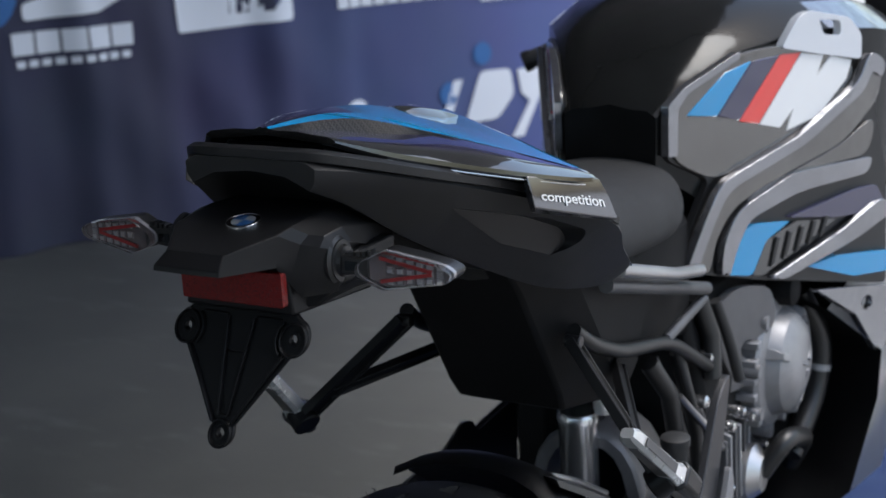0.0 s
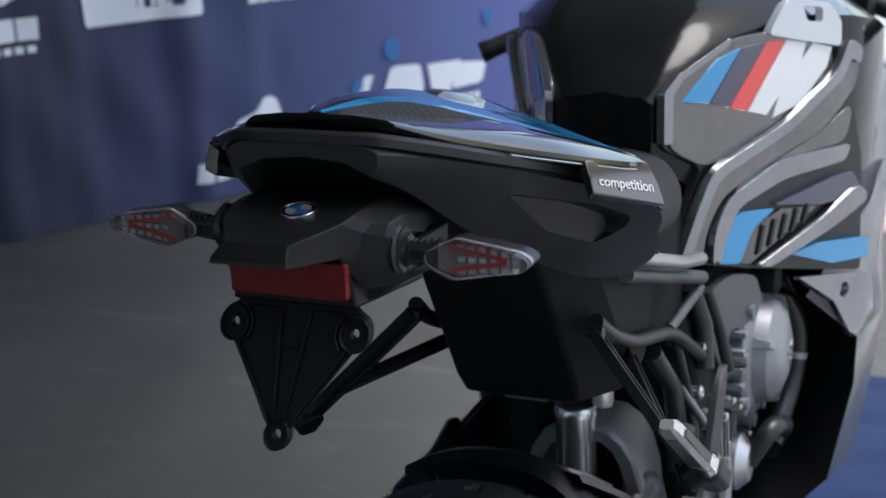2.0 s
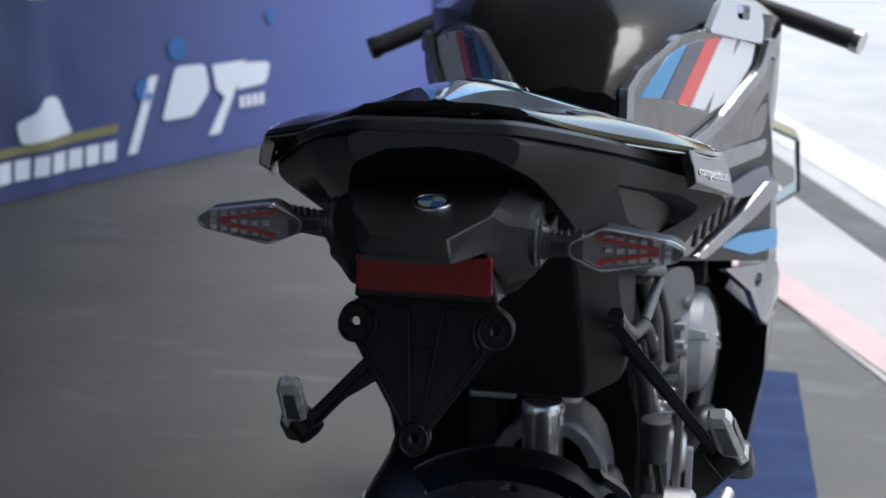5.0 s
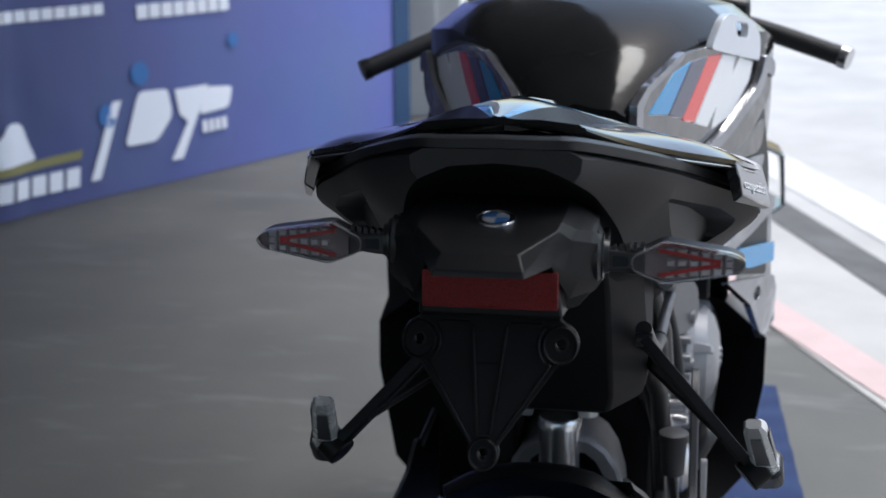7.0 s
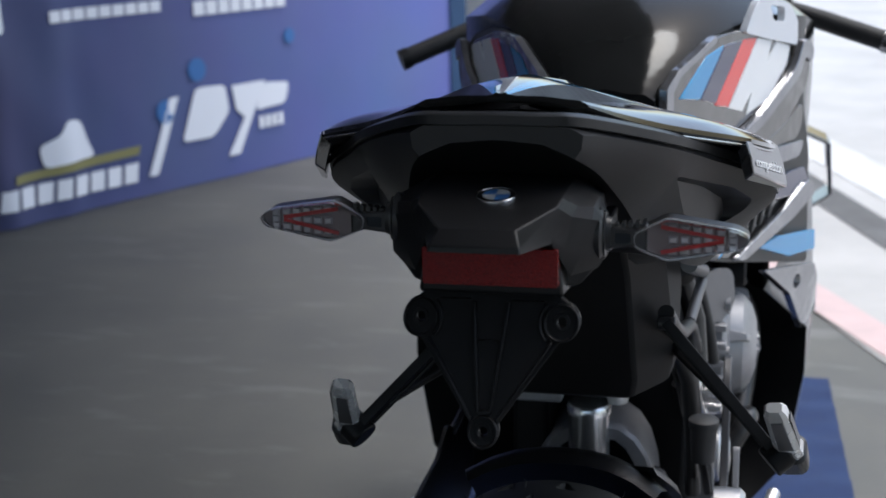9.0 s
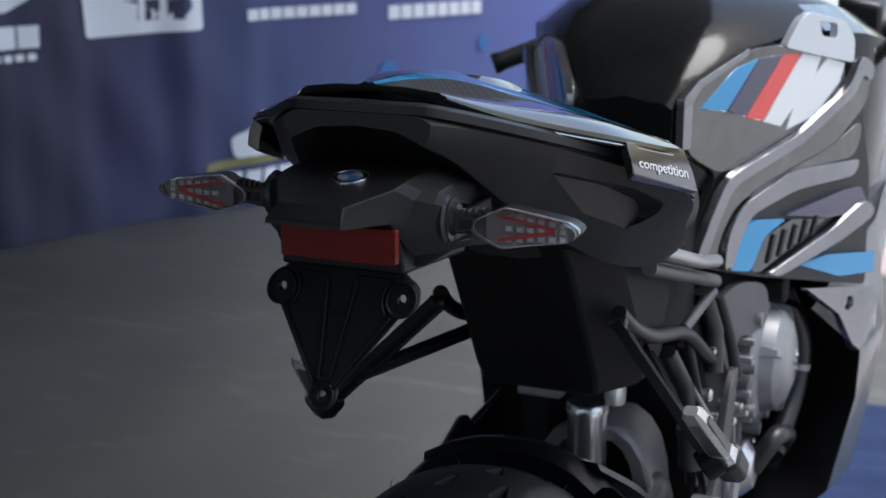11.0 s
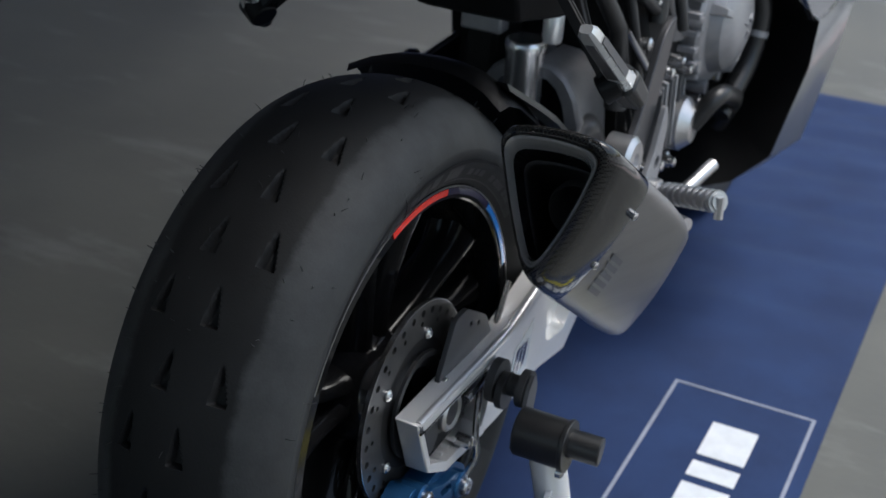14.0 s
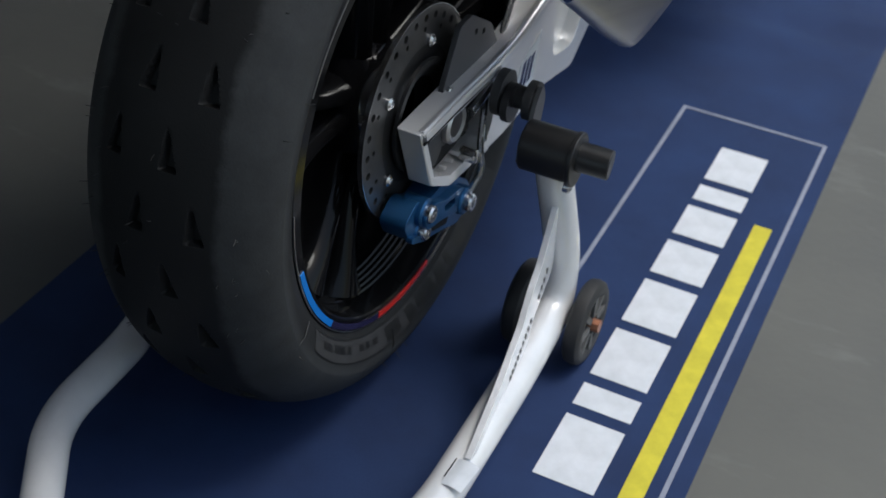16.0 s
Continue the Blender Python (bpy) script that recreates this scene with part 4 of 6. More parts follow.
# raised pad where the cover meets the rider's seat
part("cover_pad", loft(finer([
    mirror_ring([(0, 1.068), (0.014, 1.066), (0.019, 1.058), (0.02, 1.05), (0, 1.05)], 0.025),
    mirror_ring([(0, 1.0685), (0.018, 1.0655), (0.024, 1.056), (0.025, 1.05), (0, 1.05)], 0.045),
    mirror_ring([(0, 1.059), (0.022, 1.055), (0.028, 1.044), (0.03, 1.04), (0, 1.04)], 0.09),
    mirror_ring([(0, 1.040), (0.026, 1.036), (0.032, 1.022), (0.036, 1.01), (0, 1.01)], 0.14),
])), carbon, cover, "dark carbon pad", auto=50)
for s in (1, -1):
    f = (lambda b: b) if s > 0 else flip
    bm = loft([[(0.173, -0.058, 1.034), (0.199, 0.034, 1.0145), (0.193, 0.034, 1.006), (0.166, -0.05, 1.024)],
               [(0.1775, -0.058, 1.020), (0.2055, 0.044, 0.994), (0.198, 0.044, 0.99), (0.170, -0.05, 1.01)],
               [(0.180, -0.057, 1.007), (0.2095, 0.052, 0.974), (0.203, 0.05, 0.972), (0.173, -0.05, 1.0)]])
    badge = part("side_badge", f(bm), mirror_dark, cover, "mirror-dark side badge with white lettering", bevel=0.0015)
    if s > 0:
        tc = bpy.data.curves.new("lettering", "FONT")
        tc.body, tc.size, tc.shear, tc.extrude, tc.space_character = "competition", 0.0185, 0.25, 0.0003, 1.0
        tc.offset = 0.0002
        tmp = new("lettering_curve", tc)
        bpy.context.view_layer.update()
        me = bpy.data.meshes.new_from_object(tmp.evaluated_get(bpy.context.evaluated_depsgraph_get()))
        bpy.data.objects.remove(tmp)
        bm = bmesh.new()
        bm.from_mesh(me)
        bpy.data.meshes.remove(me)
        tl, tr, bl, br = Vector((0.173, -0.058, 1.034)), Vector((0.199, 0.034, 1.0145)), Vector((0.180, -0.057, 1.007)), Vector((0.2095, 0.052, 0.974))
        un = (tr - tl).cross(tl - bl).normalized()
        wide = max(v.co.x for v in bm.verts)
        for v in bm.verts:
            u, k = 0.09 + 0.80 * v.co.x / wide, 0.73 - v.co.y / 0.0135 * 0.28
            v.co = tl.lerp(tr, u).lerp(bl.lerp(br, u), k) + un * (0.0011 + v.co.z)
        part("lettering", bm, paint_white, badge, "white lettering", smooth=False)

# tail fairing: an arched shell, groove under the trim, scoop in each side
def tail_ring(y, top, out, ztop, groove, mid, low):
    """out: width at the trim, mid and low: (x, z) down the side to the edge of the arch."""
    return mirror_ring([(0, top), (out - 0.010, ztop), (out - 0.002, ztop - 0.004), (out, groove), mid, low, (low[0] - 0.006, low[1] + 0.003), (low[0] * 0.6, low[1] + 0.010), (0, low[1] + 0.013)], y)


TAIL = finer([
    tail_ring(-0.196, 1.0665, 0.062, 1.0655, 1.060, (0.061, 1.050), (0.056, 1.043)),
    tail_ring(-0.165, 1.060, 0.083, 1.059, 1.053, (0.081, 1.040), (0.070, 1.026)),
    tail_ring(-0.115, 1.046, 0.119, 1.044, 1.037, (0.112, 1.019), (0.084, 0.992)),
    tail_ring(-0.05, 1.026, 0.151, 1.023, 1.015, (0.139, 0.996), (0.090, 0.958)),
    tail_ring(0.02, 1.0, 0.189, 0.997, 0.988, (0.160, 0.967), (0.106, 0.922)),
    tail_ring(0.075, 0.98, 0.200, 0.970, 0.960, (0.164, 0.935), (0.121, 0.896)),
    tail_ring(0.14, 0.955, 0.179, 0.931, 0.922, (0.163, 0.906), (0.134, 0.877)),
    tail_ring(0.20, 0.93, 0.164, 0.897, 0.889, (0.157, 0.880), (0.142, 0.868)),
    tail_ring(0.235, 0.92, 0.143, 0.890, 0.885, (0.143, 0.879), (0.138, 0.872)),
], 3)
fair = part("tail_fairing", loft(TAIL), black_plastic, bike, "matte black tail fairing", auto=32)


def carve(ob, outline, depth):
    """Cuts recesses with a rounded outline in (y, z) into both sides of a mesh."""
    for s in (1, -1):
        cut = new("cutter", bpy.data.meshes.new("cutter"))
        bm = plate(outline, (), 0.3, lambda u, v, w: Vector((s * (depth(u, v) + w), u, v)))
        bmesh.ops.recalc_face_normals(bm, faces=bm.faces[:])
        for f in bm.faces:
            f.smooth = True
        bm.to_mesh(cut.data)
        bm.free()
        mod = ob.modifiers.new("recess", "BOOLEAN")
        mod.object, mod.operation, mod.solver = cut, "DIFFERENCE", "EXACT"
        bpy.context.view_layer.update()
        me = bpy.data.meshes.new_from_object(ob.evaluated_get(bpy.context.evaluated_depsgraph_get()))
        ob.modifiers.clear()
        bm = bmesh.new()
        bm.from_mesh(me)
        for e in bm.edges:
            e.smooth = not (len(e.link_faces) == 2 and e.calc_face_angle(0) > radians(28))
        bm.to_mesh(me)
        bm.free()
        ob.data = me
        bpy.data.objects.remove(cut)


def scoop_floor(y, z):
    return 0.1305 + y * 0.329 + (z - 0.957 + 0.45 * y) * 0.3


SCOOP = rounded([(-0.095, 1.012), (0.0, 0.984), (0.050, 0.962), (0.062, 0.944), (0.036, 0.933), (-0.012, 0.960)], 0.012, 5)
carve(fair, SCOOP, scoop_floor)

# bright edge strips behind the tail
for s in (1, -1):
    f = (lambda b: b) if s > 0 else flip
    part("side_strip", f(loft([[(0.158, 0.098, 0.947), (0.174, 0.098, 0.953), (0.172, 0.100, 0.949), (0.158, 0.101, 0.943)], [(0.158, 0.198, 0.890), (0.166, 0.198, 0.889), (0.165, 0.200, 0.886), (0.157, 0.200, 0.886)]])), paint_silver, bike, "silver strip along the tail", bevel=0.001)

# upper trim that runs round under the cover
half = finer([[(0.0, -0.199, 1.0708)], [(0.035, -0.198, 1.0702)], [(0.058, -0.192, 1.0690)], [(0.085, -0.164, 1.060)], [(0.121, -0.117, 1.044)], [(0.152, -0.05, 1.023)], [(0.190, 0.02, 0.996)], [(0.202, 0.072, 0.967)]], 4)
pts = [Vector(p[0]) for p in half]
path = [Vector((-p.x, p.y, p.z)) for p in reversed(pts[1:])] + pts
rings = []
for p in path:
    k = p.x / 0.15
    rings.append([p + Vector((-0.005 * k, 0.004, 0.0055)), p + Vector((0.0006 * k, -0.0004, 0.0032)), p + Vector((0, 0, -0.0035)), p + Vector((-0.003 * k, 0.002, -0.0045)), p + Vector((-0.025 * k, 0.012, -0.004)), p + Vector((-0.032 * k, 0.024, 0.001))])
part("tail_trim", loft(rings), satin_black, bike, "satin black trim strip", auto=50)
part("tail_insert", loft(finer([
    mirror_ring([(0, 1.072), (0.045, 1.072), (0.050, 1.064), (0, 1.062)], -0.160),
    mirror_ring([(0, 1.065), (0.10, 1.055), (0.105, 1.045), (0, 1.043)], -0.11),
    mirror_ring([(0, 1.05), (0.15, 1.03), (0.155, 1.018), (0, 1.02)], -0.03),
    mirror_ring([(0, 1.04), (0.178, 1.004), (0.18, 0.99), (0, 0.99)], 0.04),
    mirror_ring([(0, 1.02), (0.13, 0.99), (0.13, 0.96), (0, 0.96)], 0.12),
], 3)), gloss_black, bike, "gloss black tail insert", auto=40)
def slice_at(z, rear, wide, flank_x, flank_y, front):
    half = [(wide, rear), (flank_x, flank_y), (flank_x + 0.004, front)]
    return [(x, y, z) for x, y in half] + [(-x, y, z) for x, y in reversed(half)]


part("inner_mudguard", loft([
    slice_at(0.915, 0.105, 0.062, 0.094, 0.175, 0.30),
    slice_at(0.861, 0.145, 0.066, 0.098, 0.215, 0.36),
    slice_at(0.790, 0.190, 0.067, 0.102, 0.262, 0.40),
    slice_at(0.722, 0.232, 0.068, 0.103, 0.305, 0.37),
    slice_at(0.700, 0.246, 0.064, 0.098, 0.312, 0.355),
    slice_at(0.692, 0.262, 0.056, 0.090, 0.312, 0.345),
]), deep_black, bike, "black tail mudguard under the seat", auto=15, bevel=0.004)
part("battery_box", loft([mirror_ring([(0, 0.85), (0.085, 0.84), (0.085, 0.72), (0, 0.70)], 0.36), mirror_ring([(0, 0.85), (0.09, 0.84), (0.095, 0.68), (0, 0.66)], 0.60)]), deep_black, bike, bevel=0.01)

# number plate holder: a flat-topped hood with crisp cheeks over the reflector
HOOD = [
    [(0, -0.284, 0.996), (0, -0.283, 1.000), (0, -0.271, 1.0095), (0, -0.24, 1.0140), (0, -0.19, 1.022), (0, -0.1, 1.02)],
    [(0.031, -0.283, 0.996), (0.0305, -0.282, 1.000), (0.026, -0.270, 1.009), (0.030, -0.24, 1.0142), (0.03, -0.19, 1.022), (0.03, -0.1, 1.02)],
    [(0.0445, -0.231, 0.9905), (0.045, -0.231, 0.995), (0.0485, -0.233, 1.017), (0.050, -0.217, 1.0195), (0.052, -0.18, 1.0225), (0.05, -0.1, 1.02)],
    [(0.0505, -0.222, 0.975), (0.053, -0.222, 0.985), (0.057, -0.215, 1.006), (0.060, -0.207, 1.012), (0.064, -0.18, 1.018), (0.06, -0.1, 1.01)],
    [(0.056, -0.216, 0.964), (0.063, -0.214, 0.979), (0.070, -0.208, 1.003), (0.071, -0.202, 1.0105), (0.073, -0.18, 1.013), (0.07, -0.1, 1.0)],
    [(0.072, -0.190, 0.963), (0.078, -0.194, 0.972), (0.0785, -0.198, 0.999), (0.0785, -0.190, 1.003), (0.0785, -0.176, 1.000), (0.07, -0.1, 0.975)],
    [(0.060, -0.12, 0.950), (0.068, -0.13, 0.958), (0.066, -0.14, 0.972), (0.066, -0.13, 0.978), (0.064, -0.12, 0.980), (0.06, -0.1, 0.95)],
]
bm = loft([[(-x, y, z) for x, y, z in c] for c in reversed(HOOD[1:])] + HOOD, closed=False)
bmesh.ops.recalc_face_normals(bm, faces=bm.faces[:])
holder = part("plate_holder", bm, holder_black, bike, "matte black plate holder", auto=22, bevel=0.0010)
part("holder_core", loft([[(-0.052, -0.224, 0.950), (0.052, -0.224, 0.950), (0.060, -0.12, 0.945), (-0.060, -0.12, 0.945)], [(-0.046, -0.222, 0.992), (0.046, -0.222, 0.992), (0.060, -0.12, 1.0), (-0.060, -0.12, 1.0)]]), bracket_black, holder, bevel=0.003)
for s in (1, -1):
    f = (lambda b: b) if s > 0 else flip
    part("holder_skirt", f(loft([[(x * 1.0, y + d, z) for x, y, z in ((0.044, -0.212, 0.952), (0.060, -0.202, 0.953), (0.079, -0.190, 0.972), (0.079, -0.186, 0.992), (0.044, -0.208, 0.992))] for d in (0.0, 0.075)])), bracket_black, holder, bevel=0.002)
part("holder_neck", loft([mirror_ring([(0, 1.02), (0.05, 1.015), (0.06, 0.98), (0.05, 0.95), (0, 0.95)], -0.13), mirror_ring([(0, 1.0), (0.05, 0.995), (0.06, 0.96), (0.06, 0.92), (0, 0.92)], 0.04)]), deep_black, holder)


def on_bracket(u, v, w):
    """v down the bracket from the reflector, w towards the back of the bike."""
    return Vector((u, -0.2125 - (0.945 - v) * 0.50 - w, v))


outline = []
for k in range(13):
    outline.append((0.0508 + 0.0132 * math.cos(radians(75 - 14 * k)), 0.932 + 0.0135 * math.sin(radians(75 - 14 * k))))
right = [(0.0475, 0.962), (0.0478, 0.953), (0.0495, 0.9485)] + outline
low = [(0.0115 * math.cos(radians(25 - 11.5 * k)), 0.861 + 0.0115 * math.sin(radians(25 - 11.5 * k))) for k in range(11)]
half = right + low
ring = half + [(-u, v) for u, v in reversed(half)]
LUGS = ((0.0508, 0.932), (-0.0508, 0.932), (0, 0.861))
brk = part("plate_bracket", plate(ring, [circle(u, v, 0.0034, 10) for u, v in LUGS], 0.005, on_bracket), bracket_black, bike, "black plastic plate bracket with three lugs", bevel=0.001)


def wall_on(name, line, width, height):
    """A low moulded wall along a line on the bracket's face."""
    lefts, rights = [], []
    for k, p in enumerate(line):
        q, r = Vector(line[max(k - 1, 0)]), Vector(line[min(k + 1, len(line) - 1)])
        d = (r - q).normalized()
        n = Vector((-d.y, d.x)) * width / 2
        lefts.append(Vector(p) + n)
        rights.append(Vector(p) - n)
    part(name, plate([tuple(p) for p in lefts + rights[::-1]], (), height, lambda u, v, w: on_bracket(u, v, 0.0046 + w)), bracket_black, brk, bevel=0.0006)


for u, v in LUGS:
    big = 0.0126 if u else 0.0105
    part("lug", plate(circle(u, v, big, 24), [circle(u, v, big - 0.0016, 24)], 0.0035, lambda a, b, w: on_bracket(a, b, 0.0046 + w)), bracket_black, brk, bevel=0.0006)
    part("lug_boss", plate(circle(u, v, 0.0058, 18), [circle(u, v, 0.0034, 14)], 0.0012, lambda a, b, w: on_bracket(a, b, 0.0046 + w)), bracket_black, brk, bevel=0.0004)
for e in (-1, 1):
    wall_on("rib", [(e * 0.0125, 0.9435), (e * 0.0045, 0.8735)], 0.0019, 0.0042)
    wall_on("rib", [(e * 0.0445, 0.9195), (e * 0.0090, 0.8690)], 0.0022, 0.0042)
    wall_on("lug_wall", [(e * (0.0508 - 0.0155 * math.cos(radians(a))), 0.932 + 0.0155 * math.sin(radians(a))) for a in range(48, -50, -12)], 0.0018, 0.0038)
    wall_on("rib", [(e * 0.0375, 0.9445), (e * 0.0145, 0.9445)], 0.0016, 0.0025)
wall_on("rib", [(-0.009, 0.918), (0.009, 0.918)], 0.0014, 0.0018)
wall_on("rib", [(-0.0045, 0.8735), (0.0045, 0.8735)], 0.0018, 0.0035)

part("reflector", plate(rounded([(-0.047, 0.959), (0.049, 0.959), (0.049, 0.986), (-0.047, 0.986)], 0.002), (), 0.007, lambda u, v, w: Vector((u, -0.225 - w, v))), reflector_red, holder, "red rear reflector", bevel=0.0012)

# badge on the holder
bz = lambda u, v, w: Vector((u + 0.003, -0.212 + v * 0.97, 1.0172 + w + v * 0.16))
part("badge_ring", plate(circle(0, 0, 0.0142, 40), [circle(0, 0, 0.0132, 40)], 0.003, bz), steel, holder, "chrome rimmed round badge", bevel=0.0005)
part("badge_disc", plate(circle(0, 0, 0.0133, 40), (), 0.0026, bz), gloss_black, holder)
for q in range(4):
    pts = [(0, 0)] + [(0.0098 * math.cos(radians(90 * q + 15 * k)), 0.0098 * math.sin(radians(90 * q + 15 * k))) for k in range(7)]
    part("badge_quarter", plate(pts, (), 0.0006, lambda u, v, w: bz(u, v, 0.0026 + w)), badge_blue if q % 2 else paint_pale, holder)

# turn signals: the left one sits a touch higher
for s, dz in ((1, 0.0005), (-1, 0.007)):
    ring = rounded([(0.098, 0.991), (0.121, 1.0025), (0.170, 0.9945), (0.179, 0.989), (0.1745, 0.9815), (0.121, 0.972), (0.098, 0.982)], 0.004, 3)
    m = lambda u, v, w: Vector((s * u, -0.203 + w + (u - 0.098) * 0.06, v + dz))
    sig = part("turn_signal", plate(ring, (), 0.014, lambda u, v, w: m(u, v, 0.008 + w)), satin_black, bike, "clear turn signal on a black stalk", bevel=0.004)
    part("reflector_bowl", plate([(0.136 + (u - 0.136) * 0.96, 0.987 + (v - 0.987) * 0.90) for u, v in ring], (), 0.001, lambda u, v, w: m(u, v, 0.0068 + w)), led_bowl, sig, "silver bowl", smooth=False)
    part("clear_lens", plate([(0.136 + (u - 0.136) * 0.985, 0.987 + (v - 0.987) * 0.97) for u, v in ring], (), 0.010, lambda u, v, w: m(u, v, w - 0.003)), lens_clear, sig, "clear plastic lens", bevel=0.0025).visible_shadow = False
    part("lens_rim", plate(ring, [[(0.136 + (u - 0.136) * 0.975, 0.987 + (v - 0.987) * 0.94) for u, v in ring]], 0.0045, lambda u, v, w: m(u, v, 0.0035 + w)), clear_rim, sig, "clear lens rim")
    for a, b in (((0.117, 0.9965), (0.160, 0.9885)), ((0.117, 0.9780), (0.160, 0.9868))):
        d = Vector((b[1] - a[1], a[0] - b[0])).normalized() * 0.0014
        part("red_line", plate([(a[0] - d.x, a[1] - d.y), (b[0] - d.x, b[1] - d.y), (b[0] + d.x, b[1] + d.y), (a[0] + d.x, a[1] + d.y)], (), 0.002, lambda u, v, w: m(u, v, 0.0045 + w)), led_red, sig)
    for k in range(6):
        for z in (0.9955, 0.987, 0.9785):
            u = 0.122 + 0.0082 * k
            zz = 0.987 + (z - 0.987) * (1 - 0.085 * k)
            part("led_cell", loft([[m(a, b, q) for a, b in ((u, zz - 0.0027), (u + 0.0064, zz - 0.0027), (u + 0.0064, zz + 0.0027), (u, zz + 0.0027))] for q in (0.0068,)] + [[m(a, b, 0.0052) for a, b in ((u + 0.001, zz - 0.0017), (u + 0.0054, zz - 0.0017), (u + 0.0054, zz + 0.0017), (u + 0.001, zz + 0.0017))]]), led_cell, sig, smooth=False)
    part("stalk", loft([[m(u, 0.987 + a * h, b) for a, b in ((1, 0.006), (1, 0.018), (-1, 0.018), (-1, 0.006))] for u, h in ((0.078, 0.0085), (0.086, 0.008), (0.099, 0.0065), (0.108, 0.010))]), satin_black, sig, bevel=0.002)
    part("stamp_plate", plate(rounded([(0.085, 0.983), (0.096, 0.9835), (0.096, 0.9905), (0.085, 0.991)], 0.001, 2), (), 0.0008, lambda u, v, w: m(u, v, 0.0052 + w)), gloss_black, sig)
    for k in range(5):
        part("heat_rib", plate([(0.084 + 0.005 * k, 0.994), (0.0868 + 0.005 * k, 0.994), (0.0868 + 0.005 * k, 0.9972 + 0.0006 * k), (0.084 + 0.005 * k, 0.9965 + 0.0006 * k)], (), 0.008, lambda u, v, w: m(u, v, 0.008 + w)), satin_black, sig)
    cuff = [(0.070, 0.0), (0.070, 0.0185), (0.0745, 0.0195), (0.0765, 0.0165), (0.078, 0.0165), (0.0785, 0.013), (0.082, 0.012), (0.082, 0)]
    bm = lathe(cuff, (0, -0.190, 0.9885), "x", 28, False)
    for v in bm.verts:
        v.co.y = -0.190 + (v.co.y + 0.190) * 0.85
        v.co.x *= s
        v.co.z += dz
    part("rubber_collar", bm, satin_black, sig)
# seat
part("rider_seat", loft([
    mirror_ring([(0, 0.985), (0.09, 0.975), (0.125, 0.93), (0.115, 0.87), (0, 0.86)], 0.10),
    mirror_ring([(0, 0.955), (0.10, 0.945), (0.135, 0.90), (0.125, 0.85), (0, 0.85)], 0.26),
    mirror_ring([(0, 0.925), (0.10, 0.918), (0.135, 0.88), (0.122, 0.835), (0, 0.83)], 0.42),
    mirror_ring([(0, 0.92), (0.085, 0.912), (0.118, 0.875), (0.105, 0.82), (0, 0.82)], 0.52),
    mirror_ring([(0, 0.92), (0.065, 0.915), (0.085, 0.88), (0.085, 0.82), (0, 0.82)], 0.60),
]), seat_cloth, bike, "black suede rider seat", sub=2)

# tank


def flank(y):
    """How far the bodywork stands out at y."""
    return min(0.275, 0.10 + 0.5 * (y - 0.62))


def tank_ring(y, top, mid, low=0.80):
    x = flank(y) - 0.006
    return mirror_ring([(0, top), (x * 0.45, top - 0.006), (x * 0.8, mid + (top - mid) * 0.55), (x, mid), (x, 0.93), (x * 0.98, low), (0, low)], y)


tank = part("fuel_tank", loft([
    tank_ring(0.555, 0.985, 0.97, 0.90), tank_ring(0.60, 1.03, 1.0, 0.87), tank_ring(0.67, 1.07, 1.035, 0.82), tank_ring(0.75, 1.098, 1.045),
    tank_ring(0.84, 1.112, 1.05), tank_ring(0.93, 1.112, 1.04), tank_ring(1.05, 1.09, 1.02), tank_ring(1.14, 1.06, 1.0),
]), [tank_black, paint_silver], bike, "gloss black fuel tank with silver shoulders", auto=35)
for k, f in enumerate(tank.data.polygons):
    f.material_index = int(len(f.vertices) == 4 and k // 12 >= 4 and k % 12 in (2, 9))


def skin(name, outline, material, lift, label="", holes=(), corner=0.012, both=True):
    """A body panel drawn in (y, z), laid on the flank of the bike."""
    for s in (1, -1) if both else (1,):
        deep = 0.010 if corner else 0.004
        bm = plate(rounded(outline, corner) if corner else outline, holes, deep)
        bmesh.ops.subdivide_edges(bm, edges=[e for e in bm.edges if e.calc_length() > 0.05], cuts=2)
        for v in bm.verts:
            v.co = Vector((s * (flank(v.co.x) + lift + v.co.z - deep), v.co.x, v.co.y))
        part(name, bm, material, bike, label, bevel=0.0045 if corner else 0.0012)


skin("flank_panel", [(0.563, 0.983), (0.67, 1.036), (0.746, 1.039), (0.80, 1.036), (0.868, 1.02), (0.916, 0.994), (0.925, 0.921), (0.95, 0.836), (0.959, 0.664), (0.719, 0.724), (0.577, 0.767), (0.604, 0.823), (0.631, 0.879), (0.564, 0.915)], satin_black, 0.0)
skin("tank_panel", [(0.563, 0.983), (0.582, 1.001), (0.67, 1.036), (0.746, 1.039), (0.867, 1.008), (0.874, 0.968), (0.808, 0.931), (0.673, 0.885), (0.631, 0.879), (0.564, 0.915)], paint_bronze, 0.005, "bronze grey tank panel", corner=0.032)
skin("tank_edge", [(0.558, 0.985), (0.582, 1.004), (0.67, 1.039), (0.67, 1.030), (0.588, 0.996), (0.573, 0.978), (0.572, 0.92), (0.558, 0.92)], paint_silver, 0.008, "silver tank edge", corner=0.003)
skin("printed_stripe", [(0.588, 0.968), (0.648, 1.014), (0.691, 1.024), (0.635, 0.96)], paint_blue, 0.0065, "light blue stripe", corner=0)
skin("printed_stripe", [(0.637, 0.96), (0.694, 1.024), (0.738, 1.026), (0.672, 0.949)], paint_navy, 0.0065, "dark blue stripe", corner=0)
skin("printed_stripe", [(0.672, 0.948), (0.740, 1.026), (0.775, 1.025), (0.704, 0.94)], paint_red, 0.0065, "red stripe", corner=0)
